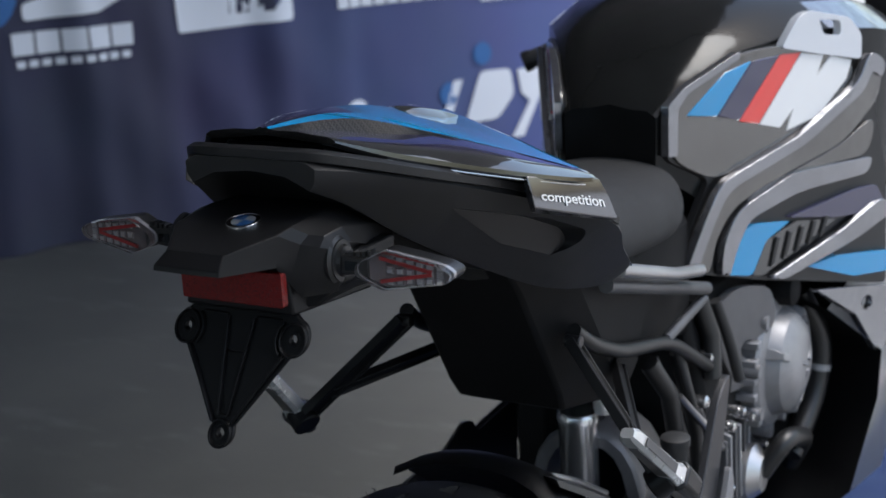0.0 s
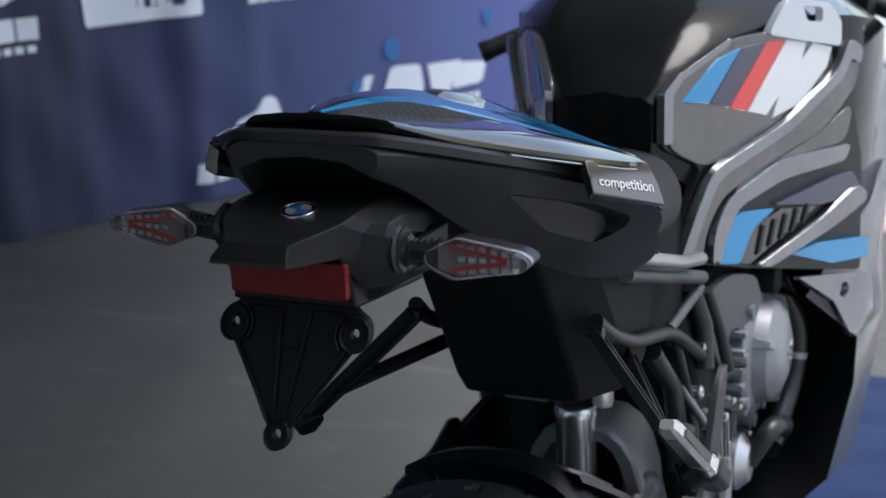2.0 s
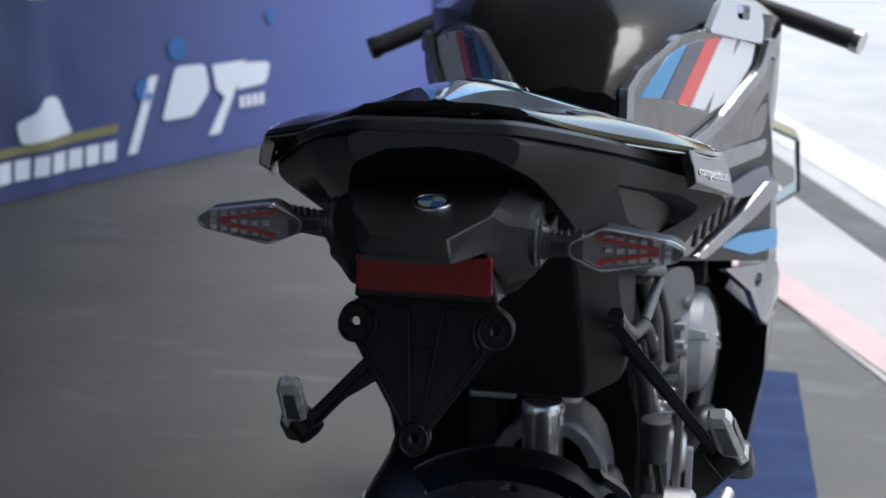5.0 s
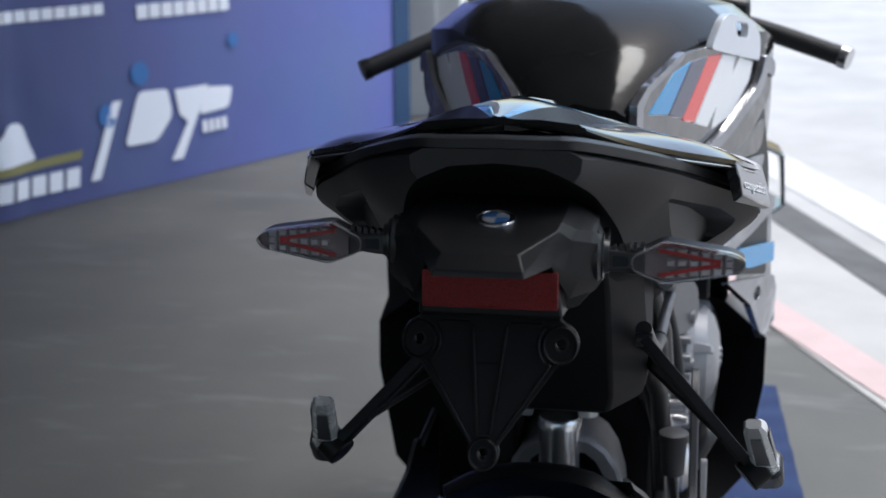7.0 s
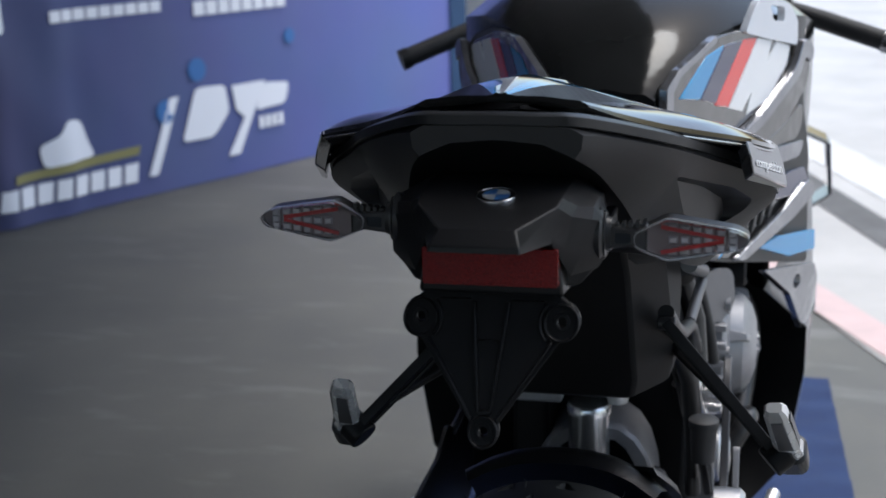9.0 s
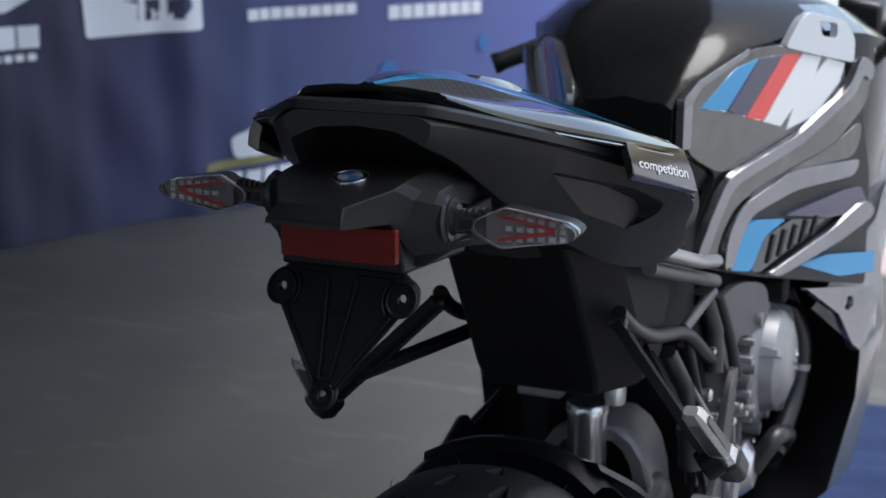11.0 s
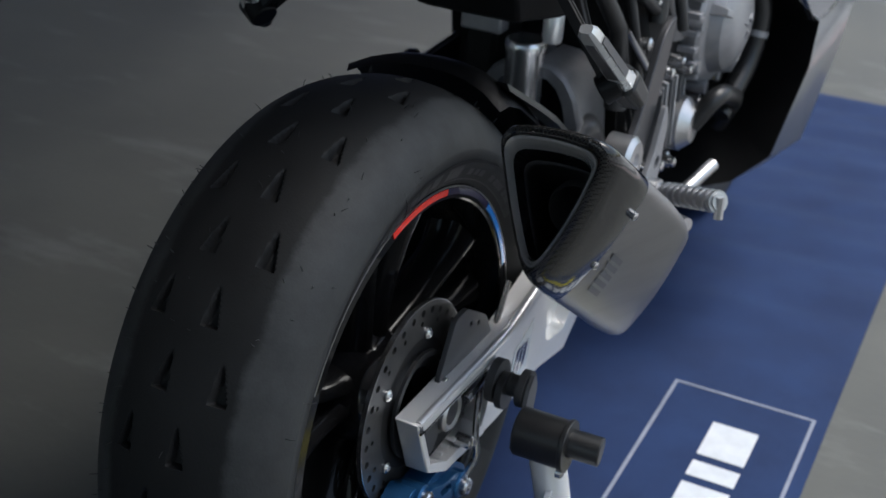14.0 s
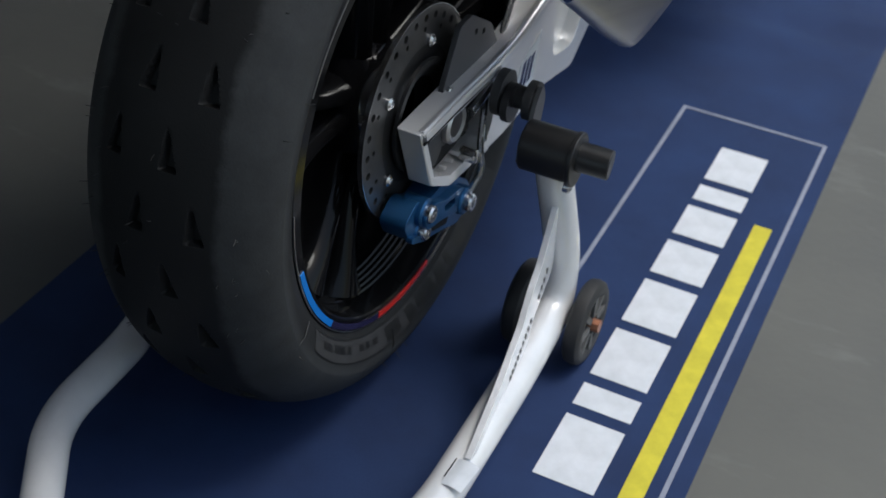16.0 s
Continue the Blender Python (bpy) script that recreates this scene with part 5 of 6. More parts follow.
skin("printed_block", [(0.706, 0.939), (0.777, 1.024), (0.815, 1.017), (0.805, 0.992), (0.828, 1.014), (0.867, 1.004), (0.858, 0.978), (0.808, 0.935), (0.752, 0.923), (0.762, 0.950), (0.741, 0.929)], paint_white, 0.0065, "white slanted block", corner=0)
skin("tank_shoulder", [(0.736, 1.035), (0.764, 1.072), (0.783, 1.079), (0.855, 1.063), (0.879, 1.038), (0.88, 1.003), (0.805, 1.019)], skylit_silver, 0.010, "silver tank shoulder whitened for its sky reflection", [rounded([(0.8, 1.066), (0.839, 1.06), (0.84, 1.04), (0.809, 1.045)], 0.006)], 0.008, both=False)
skin("frame_spar", [(0.577, 0.767), (0.604, 0.823), (0.634, 0.873), (0.769, 0.914), (0.869, 0.969), (0.89, 1.013), (0.916, 0.994), (0.915, 0.947), (0.851, 0.893), (0.701, 0.855), (0.654, 0.834), (0.627, 0.795), (0.621, 0.753)], paint_bronze, 0.012, "bronze grey frame spar cover", corner=0.03)
skin("spar_edge", [(0.575, 0.767), (0.602, 0.824), (0.632, 0.876), (0.769, 0.918), (0.867, 0.972), (0.888, 1.016), (0.918, 0.996), (0.912, 0.972), (0.893, 0.988), (0.879, 0.960), (0.776, 0.903), (0.643, 0.862), (0.615, 0.812), (0.592, 0.762)], paint_silver, 0.017, "silver spar edge", corner=0.02)
skin("side_cover", [(0.702, 0.851), (0.851, 0.889), (0.916, 0.923), (0.906, 0.866), (0.77, 0.864), (0.678, 0.835)], paint_bronze, 0.007, "bronze grey side cover", corner=0.025)
skin("side_band", [(0.638, 0.749), (0.641, 0.792), (0.664, 0.832), (0.76, 0.866), (0.906, 0.864), (0.896, 0.841), (0.771, 0.838), (0.683, 0.816), (0.663, 0.78), (0.652, 0.746)], paint_silver, 0.013, "silver band", corner=0.02)
skin("blue_panel", [(0.652, 0.746), (0.664, 0.795), (0.695, 0.808), (0.76, 0.799), (0.717, 0.78), (0.694, 0.736)], paint_blue, 0.009, "light blue panel", corner=0.008)
skin("vent_panel", [(0.696, 0.736), (0.719, 0.78), (0.772, 0.796), (0.845, 0.785), (0.773, 0.756), (0.714, 0.732)], carbon, 0.008, "dark vent grille", corner=0.004)
for k in range(5):
    y = 0.722 + 0.022 * k
    skin("vent_slat", [(y, 0.742 + 0.006 * k), (y + 0.006, 0.744 + 0.006 * k), (y + 0.016, 0.782 + 0.003 * k), (y + 0.010, 0.782 + 0.003 * k)], satin_black, 0.012, corner=0)
skin("navy_panel", [(0.757, 0.804), (0.876, 0.821), (0.919, 0.821), (0.944, 0.78), (0.845, 0.787)], paint_navy, 0.009, "dark violet panel", corner=0.008)
skin("lower_band", [(0.719, 0.727), (0.856, 0.771), (0.926, 0.803), (0.95, 0.777), (0.879, 0.75), (0.744, 0.719)], paint_silver, 0.015, "silver band", corner=0.02)
skin("blue_stripe", [(0.789, 0.728), (0.847, 0.732), (0.957, 0.717), (0.958, 0.686), (0.878, 0.694)], paint_blue, 0.011, "light blue stripe", corner=0.004)
skin("fairing_upper", [(0.806, 0.69), (0.959, 0.664), (0.99, 0.60), (0.93, 0.565), (0.884, 0.635)], paint_silver, 0.012, "silver upper fairing edge", [circle(0.905, 0.648, 0.011, 12)], 0.006)

# handlebars
for s, e in ((1, Vector((0.389, 1.21, 0.973))), (-1, Vector((-0.408, 1.20, 0.945)))):
    i = Vector((s * 0.20, 1.30, 1.03))
    part("handlebar", tube([i, i.lerp(e, 0.5), e], [0.013, 0.017, 0.017], 14), rubber, bike, "black clip-on handlebar grip")
    part("bar_end", bar(e, e + (e - i).normalized() * 0.015, 0.019, 14), steel if s > 0 else satin_black, bike)

# passenger pegs and hangers
for s in (1, -1):
    f = (lambda b: b) if s > 0 else flip
    end = Vector((0.213, 0.148, 0.684))
    up, low = Vector((0.100, 0.196, 0.800)), Vector((0.100, 0.318, 0.737))
    nn = (up - end).cross(low - end).normalized()

    def limb(p, q, wp, wq, thick):
        d = (q - p).normalized()
        c = nn.cross(d).normalized()
        rows = []
        for t in (0.0, 0.25, 0.5, 0.75, 1.0):
            m, w = p.lerp(q, t), wp + (wq - wp) * t
            rows.append([m + c * w * u + nn * thick * v for u, v in ((-1, -1), (-0.72, -1), (-0.66, -0.45), (0.66, -0.45), (0.72, -1), (1, -1), (1, 1), (0.72, 1), (0.66, 0.45), (-0.66, 0.45), (-0.72, 1), (-1, 1))])
        return loft(rows)

    hanger = part("peg_hanger", f(limb(up, end, 0.0145, 0.0125, 0.0055)), bracket_black, bike, "forked black passenger peg hanger", auto=30, bevel=0.0008)
    part("peg_strut", f(limb(low, up.lerp(end, 0.72), 0.0105, 0.0095, 0.005)), bracket_black, hanger, auto=30, bevel=0.0008)
    part("hanger_knuckle", f(tube([end - nn * 0.011, end + nn * 0.011], 0.0165, 18)), bracket_black, hanger, bevel=0.002)
    part("hanger_bolt", f(tube([up - Vector((0.008, 0, 0)), up + Vector((0.010, 0, 0))], 0.007, 12)), satin_black, hanger, bevel=0.0012)
    a, b = Vector((0.206, 0.076, 0.762)), Vector((0.228, 0.168, 0.676))
    d = (b - a).normalized()
    q = Vector((1, 0, 0))
    q = (q - d * q.dot(d)).normalized()
    w = d.cross(q)
    def slab_at(t, hw, hh):
        return [a + (b - a) * t + q * u * hw + w * v * hh for u, v in ((-1, -0.6), (-0.6, -1), (0.6, -1), (1, -0.6), (1, 0.6), (0.6, 1), (-0.6, 1), (-1, 0.6))]
    peg = part("passenger_peg", f(loft([slab_at(0, 0.007, 0.005), slab_at(0.06, 0.0105, 0.008), slab_at(0.75, 0.0125, 0.009), slab_at(0.8, 0.014, 0.012), slab_at(1.0, 0.014, 0.012)])), peg_metal, bike, "silver folding passenger peg", auto=30)
    inset = [a + (b - a) * t + q * u + w * 0.0094 for t, u in ((0.14, -0.005), (0.14, 0.005), (0.68, 0.007), (0.68, -0.007))]
    part("peg_recess", f(loft([inset, [p - w * 0.001 for p in inset]])), dark_alu, peg, smooth=False)
    inset = [a + (b - a) * t + q * 0.0128 + w * u for t, u in ((0.14, -0.004), (0.14, 0.004), (0.68, 0.005), (0.68, -0.005))]
    part("peg_recess", f(loft([inset, [p - q * 0.001 for p in inset]])), dark_alu, peg, smooth=False)
    part("peg_foot", f(loft([slab_at(0.82, 0.017, 0.016), slab_at(1.12, 0.015, 0.014)])), satin_black, bike, bevel=0.003)
rp = part("rider_peg", tube([(0.19, 0.46, 0.443), (0.20, 0.452, 0.447), (0.292, 0.382, 0.484)], [0.016, 0.011, 0.011], 12), alu, bike, "knurled silver rider peg")
for k in range(9):
    c = Vector((0.21, 0.4445, 0.451)).lerp(Vector((0.288, 0.385, 0.482)), k / 8)
    dd = Vector((0.092, -0.07, 0.037)).normalized()
    part("peg_ring", bar(c - dd * 0.0022, c + dd * 0.0022, 0.0145, 12), alu, rp)
part("peg_tip", bar((0.291, 0.383, 0.49), (0.293, 0.381, 0.462), 0.006, 8), alu, rp)
part("peg_return", tube([(0.185, 0.445, 0.427), (0.25, 0.405, 0.432)], 0.010, 10), alu, rp)

# subframe and frame
for s in (1, -1):
    f = (lambda b: b) if s > 0 else flip
    part("frame_rail", f(tube([(0.12, 0.24, 0.850), (0.125, 0.56, 0.755)], 0.0088, 12)), dark_alu, bike, "grey frame rail")
    part("frame_rail", f(tube([(0.135, 0.24, 0.868), (0.14, 0.40, 0.82), (0.14, 0.49, 0.80)], 0.008, 10)), alu, bike, "bright rail edge")
    part("subframe_tube", f(tube([(0.10, 0.20, 0.81), (0.105, 0.235, 0.785), (0.11, 0.30, 0.755), (0.115, 0.45, 0.72), (0.118, 0.60, 0.635)], 0.0086, 12, rounded=0.05)), satin_black, bike, "dark welded subframe tube")
    part("subframe_brace", f(tube([(0.115, 0.44, 0.725), (0.125, 0.55, 0.745)], 0.0068, 10)), dark_alu, bike)

# hugger and shock
def hug(a, w, r):
    c, s = math.cos(radians(a)), math.sin(radians(a))
    pts = []
    for k in range(9):
        x = -w + 2 * w * k / 8
        rr = r - (0.042 if x > 0 else 0.034) * (abs(x) / 0.11) ** 2.5
        pts.append(AX + Vector((x, rr * c, rr * s)))
    return pts


bm = loft([hug(62, 0.096, 0.355), hug(60.5, 0.101, 0.368), hug(57, 0.106, 0.376), hug(50, 0.112, 0.381), hug(44, 0.113, 0.387), hug(34, 0.113, 0.398), hug(20, 0.116, 0.410), hug(5, 0.118, 0.415)], closed=False)
bmesh.ops.solidify(bm, geom=bm.faces[:], thickness=0.004)
hugger = part("rear_hugger", bm, satin_black, bike, "black rear wheel hugger")
part("hugger_wing", loft(finer([[(0.050, 0.195, 0.644), (0.092, 0.165, 0.656), (0.096, 0.165, 0.648), (0.052, 0.198, 0.638)], [(0.056, 0.29, 0.594), (0.112, 0.27, 0.590), (0.116, 0.27, 0.580), (0.058, 0.29, 0.586)], [(0.058, 0.38, 0.540), (0.116, 0.36, 0.520), (0.120, 0.36, 0.508), (0.060, 0.38, 0.530)]], 3)), satin_black, hugger, auto=40)
part("wing_edge", tube([(0.052, 0.198, 0.643), (0.056, 0.240, 0.622), (0.058, 0.29, 0.595), (0.060, 0.38, 0.541)], [0.0015, 0.0035, 0.004, 0.003], 10), alu, hugger, "bright metal edge")
shock = part("shock_body", lathe([(0.44, 0.0), (0.44, 0.0255), (0.600, 0.0255), (0.600, 0.0275), (0.610, 0.0275), (0.613, 0.025), (0.613, 0.0)], (-0.005, 0.45, 0.0), "z", 36, False), shock_steel, bike, "silver shock absorber body")
part("adjuster_knob", lathe([(0.615, 0.0), (0.615, 0.012), (0.622, 0.0135), (0.650, 0.0135), (0.655, 0.010), (0.655, 0.0)], (0.03, 0.45, 0.0), "z", 20, False), silver_cast, shock)
part("shock_clevis", box((-0.097, 0.44, 0.612), (-0.038, 0.47, 0.638)), cast_grey, shock, bevel=0.004)
for e in (1, -1):
    f = (lambda b: b) if e > 0 else flip
    arch = [(0.004, 0.578), (0.030, 0.576), (0.050, 0.562), (0.064, 0.540), (0.074, 0.505), (0.080, 0.44)]
    rim = [(0.004, 0.564), (0.026, 0.562), (0.040, 0.551), (0.050, 0.533), (0.058, 0.502), (0.063, 0.44)]
    lip = [(u + 0.003 * (u > 0.01), v + 0.003) for u, v in arch]
    part("swingarm_bridge", f(loft([[(u, y, v) for u, v in outer + rim[::-1]] for y, outer in ((0.455, arch), (0.460, lip), (0.472, lip), (0.476, arch), (0.56, arch))])), cast_grey, bike, "grey arched swingarm bridge", auto=35)

# linkage housing and far side of the hugger, in shade
part("linkage_housing", loft([[(-0.06, y, z0), (-0.06, y, z1), (-0.09, y, z1), (-0.105, y, z1 - 0.03), (-0.105, y, z0)] for y, z0, z1 in ((0.475, 0.40, 0.60), (0.50, 0.40, 0.68), (0.57, 0.40, 0.70))]), deep_black, bike, bevel=0.006)
# far side heel plate with its raised tab and bright upper edge
heel = part("heel_plate", plate(rounded([(0.29, 0.495), (0.325, 0.527), (0.44, 0.529), (0.495, 0.549), (0.522, 0.541), (0.535, 0.520), (0.66, 0.527), (0.66, 0.40), (0.50, 0.36), (0.36, 0.42)], 0.008), (), 0.005, side(-0.200)), satin_black, bike, "black heel plate beside the chain", bevel=0.0015)
part("heel_edge", tube([(-0.2025, 0.537, 0.521), (-0.2025, 0.66, 0.528)], 0.0028, 8), dark_alu, heel)
part("shift_rod", tube([(-0.204, 0.34, 0.515), (-0.206, 0.44, 0.485), (-0.206, 0.56, 0.455)], 0.0045, 8), alu, heel, "thin metal shift rod")

# chain run on the far side
part("chain_guard", plate(rounded([(-0.09, 0.372), (0.30, 0.44), (0.52, 0.50), (0.52, 0.42), (0.30, 0.36), (-0.06, 0.30)], 0.02), (), 0.02, lambda u, v, w: Vector((-0.150 + w, u, v))), deep_black, bike, "black chain guard", bevel=0.004)
part("rear_sprocket", lathe([(-0.132, 0.05), (-0.132, 0.098), (-0.126, 0.098), (-0.126, 0.05)], AX, "x", 48), dark_alu, wheel, "dark steel sprocket")

# black sheet added over the silver arm's inner side, drawing its shade
part("arm_shade_plate", plate(rounded([(-0.06, 0.36), (0.0, 0.37), (0.14, 0.372), (0.25, 0.40), (0.50, 0.455), (0.50, 0.33), (0.35, 0.24), (0.085, 0.25), (-0.05, 0.28)], 0.01), (), 0.003, side(-0.0985)), deep_black, bike, "added black plate standing in for shade on the arm's inner side")

# exhaust link pipe
part("link_pipe", tube([(0.235, 0.27, 0.43), (0.20, 0.36, 0.40), (0.13, 0.50, 0.36), (0.08, 0.62, 0.33)], 0.026, 16, rounded=0.06), titanium, bike, "titanium exhaust link pipe")

# engine
part("engine_block", loft([
    mirror_ring([(0, 0.72), (0.09, 0.72), (0.115, 0.60), (0.11, 0.42), (0, 0.38)], 0.58),
    mirror_ring([(0, 0.74), (0.11, 0.74), (0.135, 0.60), (0.13, 0.40), (0, 0.34)], 0.72),
    mirror_ring([(0, 0.74), (0.11, 0.74), (0.135, 0.60), (0.13, 0.40), (0, 0.34)], 1.0),
]), deep_black, bike, bevel=0.01)
CC = Vector((0, 0.79, 0.585))
clutch = part("clutch_cover", lathe([(0.12, 0.098), (0.150, 0.098), (0.156, 0.092), (0.160, 0.078), (0.178, 0.070), (0.190, 0.056), (0.197, 0.034), (0.199, 0.0)], CC, "x", 48, False), cast_grey, bike, "silver cast clutch cover", auto=25)
for a0, a1 in ((20, 60), (-70, -30)):
    part("cover_rib", loft([[CC + Vector((x, r * math.cos(radians(a0 + (a1 - a0) * k / 6)), r * math.sin(radians(a0 + (a1 - a0) * k / 6)))) for x, r in ((0.150, 0.088), (0.182, 0.080), (0.186, 0.070), (0.170, 0.060))] for k in range(7)]), cast_grey, clutch, auto=40)
for a0 in (35, 155, 275):
    a = radians(a0)
    u = Vector((0, math.cos(a), math.sin(a)))
    w = Vector((0, -math.sin(a), math.cos(a)))
    part("cover_web", loft([[CC + Vector((0.196, 0, 0)) + u * 0.008 - w * 0.005, CC + Vector((0.196, 0, 0)) + u * 0.008 + w * 0.005, CC + Vector((0.202, 0, 0)) + u * 0.008 + w * 0.003, CC + Vector((0.202, 0, 0)) + u * 0.008 - w * 0.003], [CC + Vector((0.158, 0, 0)) + u * 0.080 - w * 0.009, CC + Vector((0.158, 0, 0)) + u * 0.080 + w * 0.009, CC + Vector((0.184, 0, 0)) + u * 0.076 + w * 0.005, CC + Vector((0.184, 0, 0)) + u * 0.076 - w * 0.005]]), cast_grey, clutch, bevel=0.001)
for k in range(6):
    y = 0.592 + 0.021 * k
    part("crankcase_rib", loft([[(0.105, y, 0.42), (0.105, y + 0.006, 0.42), (0.146, y + 0.006, 0.43), (0.146, y, 0.43)], [(0.105, y + 0.012, 0.54), (0.105, y + 0.018, 0.54), (0.140, y + 0.018, 0.53), (0.140, y + 0.012, 0.53)]]), cast_grey if k % 2 else dark_alu, bike, bevel=0.001)
for y, z, r in ((0.60, 0.555, 0.007), (0.645, 0.56, 0.006), (0.69, 0.535, 0.007), (0.61, 0.415, 0.008), (0.67, 0.40, 0.007), (0.735, 0.44, 0.009), (0.76, 0.47, 0.007)):
    part("case_bolt", lathe([(0.12, 0.0), (0.12, r * 1.35), (0.145, r * 1.35), (0.145, r), (0.152, r), (0.154, r * 0.6), (0.154, 0)], (0, y, z), "x", 14, False), steel, bike)
for pts, r, m in (([(0.120, 0.475, 0.640), (0.128, 0.55, 0.575), (0.136, 0.612, 0.515)], 0.0042, alu), ([(0.105, 0.50, 0.70), (0.118, 0.52, 0.62), (0.120, 0.56, 0.56), (0.118, 0.60, 0.54)], 0.0055, rubber), ([(0.10, 0.44, 0.70), (0.125, 0.455, 0.63), (0.128, 0.47, 0.56), (0.14, 0.50, 0.48)], 0.005, rubber), ([(0.118, 0.62, 0.72), (0.132, 0.64, 0.66), (0.14, 0.66, 0.60)], 0.008, rubber)):
    part("control_rod" if m is alu else "engine_hose", tube(pts, r, 10, rounded=0.03), m, bike)
part("brake_reservoir", lathe([(0.56, 0.0), (0.56, 0.014), (0.60, 0.016), (0.603, 0.018), (0.612, 0.018), (0.614, 0.015), (0.614, 0)], (0.135, 0.415, 0.0), "z", 20, False), rubber, bike, "dark brake fluid reservoir")
part("pedal_bracket", plate(rounded([(0.43, 0.41), (0.475, 0.40), (0.50, 0.44), (0.515, 0.52), (0.50, 0.55), (0.47, 0.49), (0.44, 0.455)], 0.012), [circle(0.488, 0.47, 0.010, 12)], 0.008, side(0.170)), cast_grey, bike, "cast footrest bracket", bevel=0.002)
part("oil_cap", lathe([(0.14, 0.0), (0.14, 0.024), (0.176, 0.024), (0.180, 0.019), (0.180, 0.0)], (0, 0.80, 0.690), "x", 20, False), deep_black, bike, "black oil filler cap")
for k in range(6):
    a = radians(150 + 14 * k)
    c = CC + Vector((0.142, 0.102 * math.cos(a), 0.102 * math.sin(a)))
    part("cover_fin", box(c - Vector((0.022, 0.008, 0.005)), c + Vector((0.014, 0.008, 0.005))), cast_grey, clutch, bevel=0.002)
part("radiator_shroud", box((-0.2, 0.99, 0.42), (0.215, 1.06, 0.90)), deep_black, bike, bevel=0.01)
part("coolant_hose", tube([(0.16, 0.89, 0.66), (0.19, 0.915, 0.58), (0.185, 0.90, 0.50), (0.17, 0.82, 0.43)], 0.017, 12, rounded=0.04), satin_black, bike, "black coolant hose")
part("hose_clamp", bar((0.1875, 0.908, 0.545), (0.187, 0.906, 0.536), 0.0182, 16), cast_grey, bike)
for x, y, z, r in ((0.128, 0.66, 0.52, 0.008), (0.135, 0.69, 0.40, 0.009), (0.14, 0.64, 0.45, 0.007), (0.125, 0.565, 0.60, 0.009)):
    part("engine_bolt", lathe([(x - 0.02, 0.0), (x - 0.02, r), (x, r), (x + 0.003, r * 0.6), (x + 0.003, 0)], (0, y, z), "x", 12, False), steel, bike)
for k in range(9):
    a = radians(40 * k + 10)
    part("cover_lug", bar((0.12, CC.y + 0.1 * math.cos(a), CC.z + 0.1 * math.sin(a)), (0.160, CC.y + 0.1 * math.cos(a), CC.z + 0.1 * math.sin(a)), 0.010, 10), cast_grey, clutch)
part("frame_plate", plate(rounded([(0.60, 0.66), (0.63, 0.70), (0.68, 0.725), (0.735, 0.712), (0.745, 0.66), (0.70, 0.625), (0.70, 0.58), (0.655, 0.575), (0.63, 0.615)], 0.02), [circle(0.695, 0.632, 0.013, 14)], 0.012, lambda u, v, w: Vector((flank(u) - 0.008 + w, u, v))), plate_grey, bike, "dark grey cast frame plate", bevel=0.003)
part("frame_bolt", lathe([(0.105, 0.0), (0.105, 0.011), (0.122, 0.011), (0.125, 0.007), (0.125, 0)], (0, 0.602, 0.648), "x", 16, False), steel, bike)
part("water_pump", lathe([(0.11, 0.04), (0.15, 0.04), (0.165, 0.026), (0.168, 0.0)], (0, 0.70, 0.45), "x", 24, False), alu, bike)
part("water_hose", tube([(0.16, 0.70, 0.45), (0.19, 0.72, 0.50), (0.19, 0.83, 0.46), (0.16, 0.86, 0.40)], 0.014, 12, rounded=0.03), satin_black, bike)
for y0, z0, y1, z1, r in ((0.52, 0.68, 0.56, 0.45, 0.010), (0.47, 0.66, 0.50, 0.50, 0.008), (0.57, 0.60, 0.61, 0.44, 0.012), (0.60, 0.73, 0.60, 0.62, 0.014), (0.42, 0.70, 0.46, 0.60, 0.012)):
    part("cable", tube([(0.10, y0, z0), (0.115, (y0 + y1) / 2 + 0.012, (z0 + z1) / 2), (0.12, y1, z1)], r, 10), satin_black, bike)
part("linkage", tube([(0.06, 0.42, 0.46), (0.07, 0.50, 0.50), (0.07, 0.55, 0.42)], 0.022, 12, rounded=0.03), dark_alu, bike)
part("pivot_cap", lathe([(0.12, 0.0), (0.12, 0.032), (0.15, 0.032), (0.156, 0.026), (0.156, 0.012), (0.15, 0.01), (0.15, 0)], (0.03, 0.365, 0.515), "x", 28, False), alu, bike, "silver heel guard boss")
part("heel_plate", plate(rounded([(0.38, 0.40), (0.44, 0.42), (0.52, 0.60), (0.54, 0.66), (0.49, 0.64), (0.42, 0.53), (0.36, 0.50)], 0.02), [circle(0.43, 0.49, 0.016, 12)], 0.010, side(0.155)), frame_paint, bike, "dark foot rest plate", bevel=0.003)
part("brake_pedal", tube([(0.175, 0.44, 0.43), (0.20, 0.52, 0.41), (0.225, 0.60, 0.44)], 0.009, 10, rounded=0.03), alu, bike)
part("peg_joint", tube([(0.165, 0.455, 0.44), (0.195, 0.455, 0.442)], 0.02, 14), alu, bike)

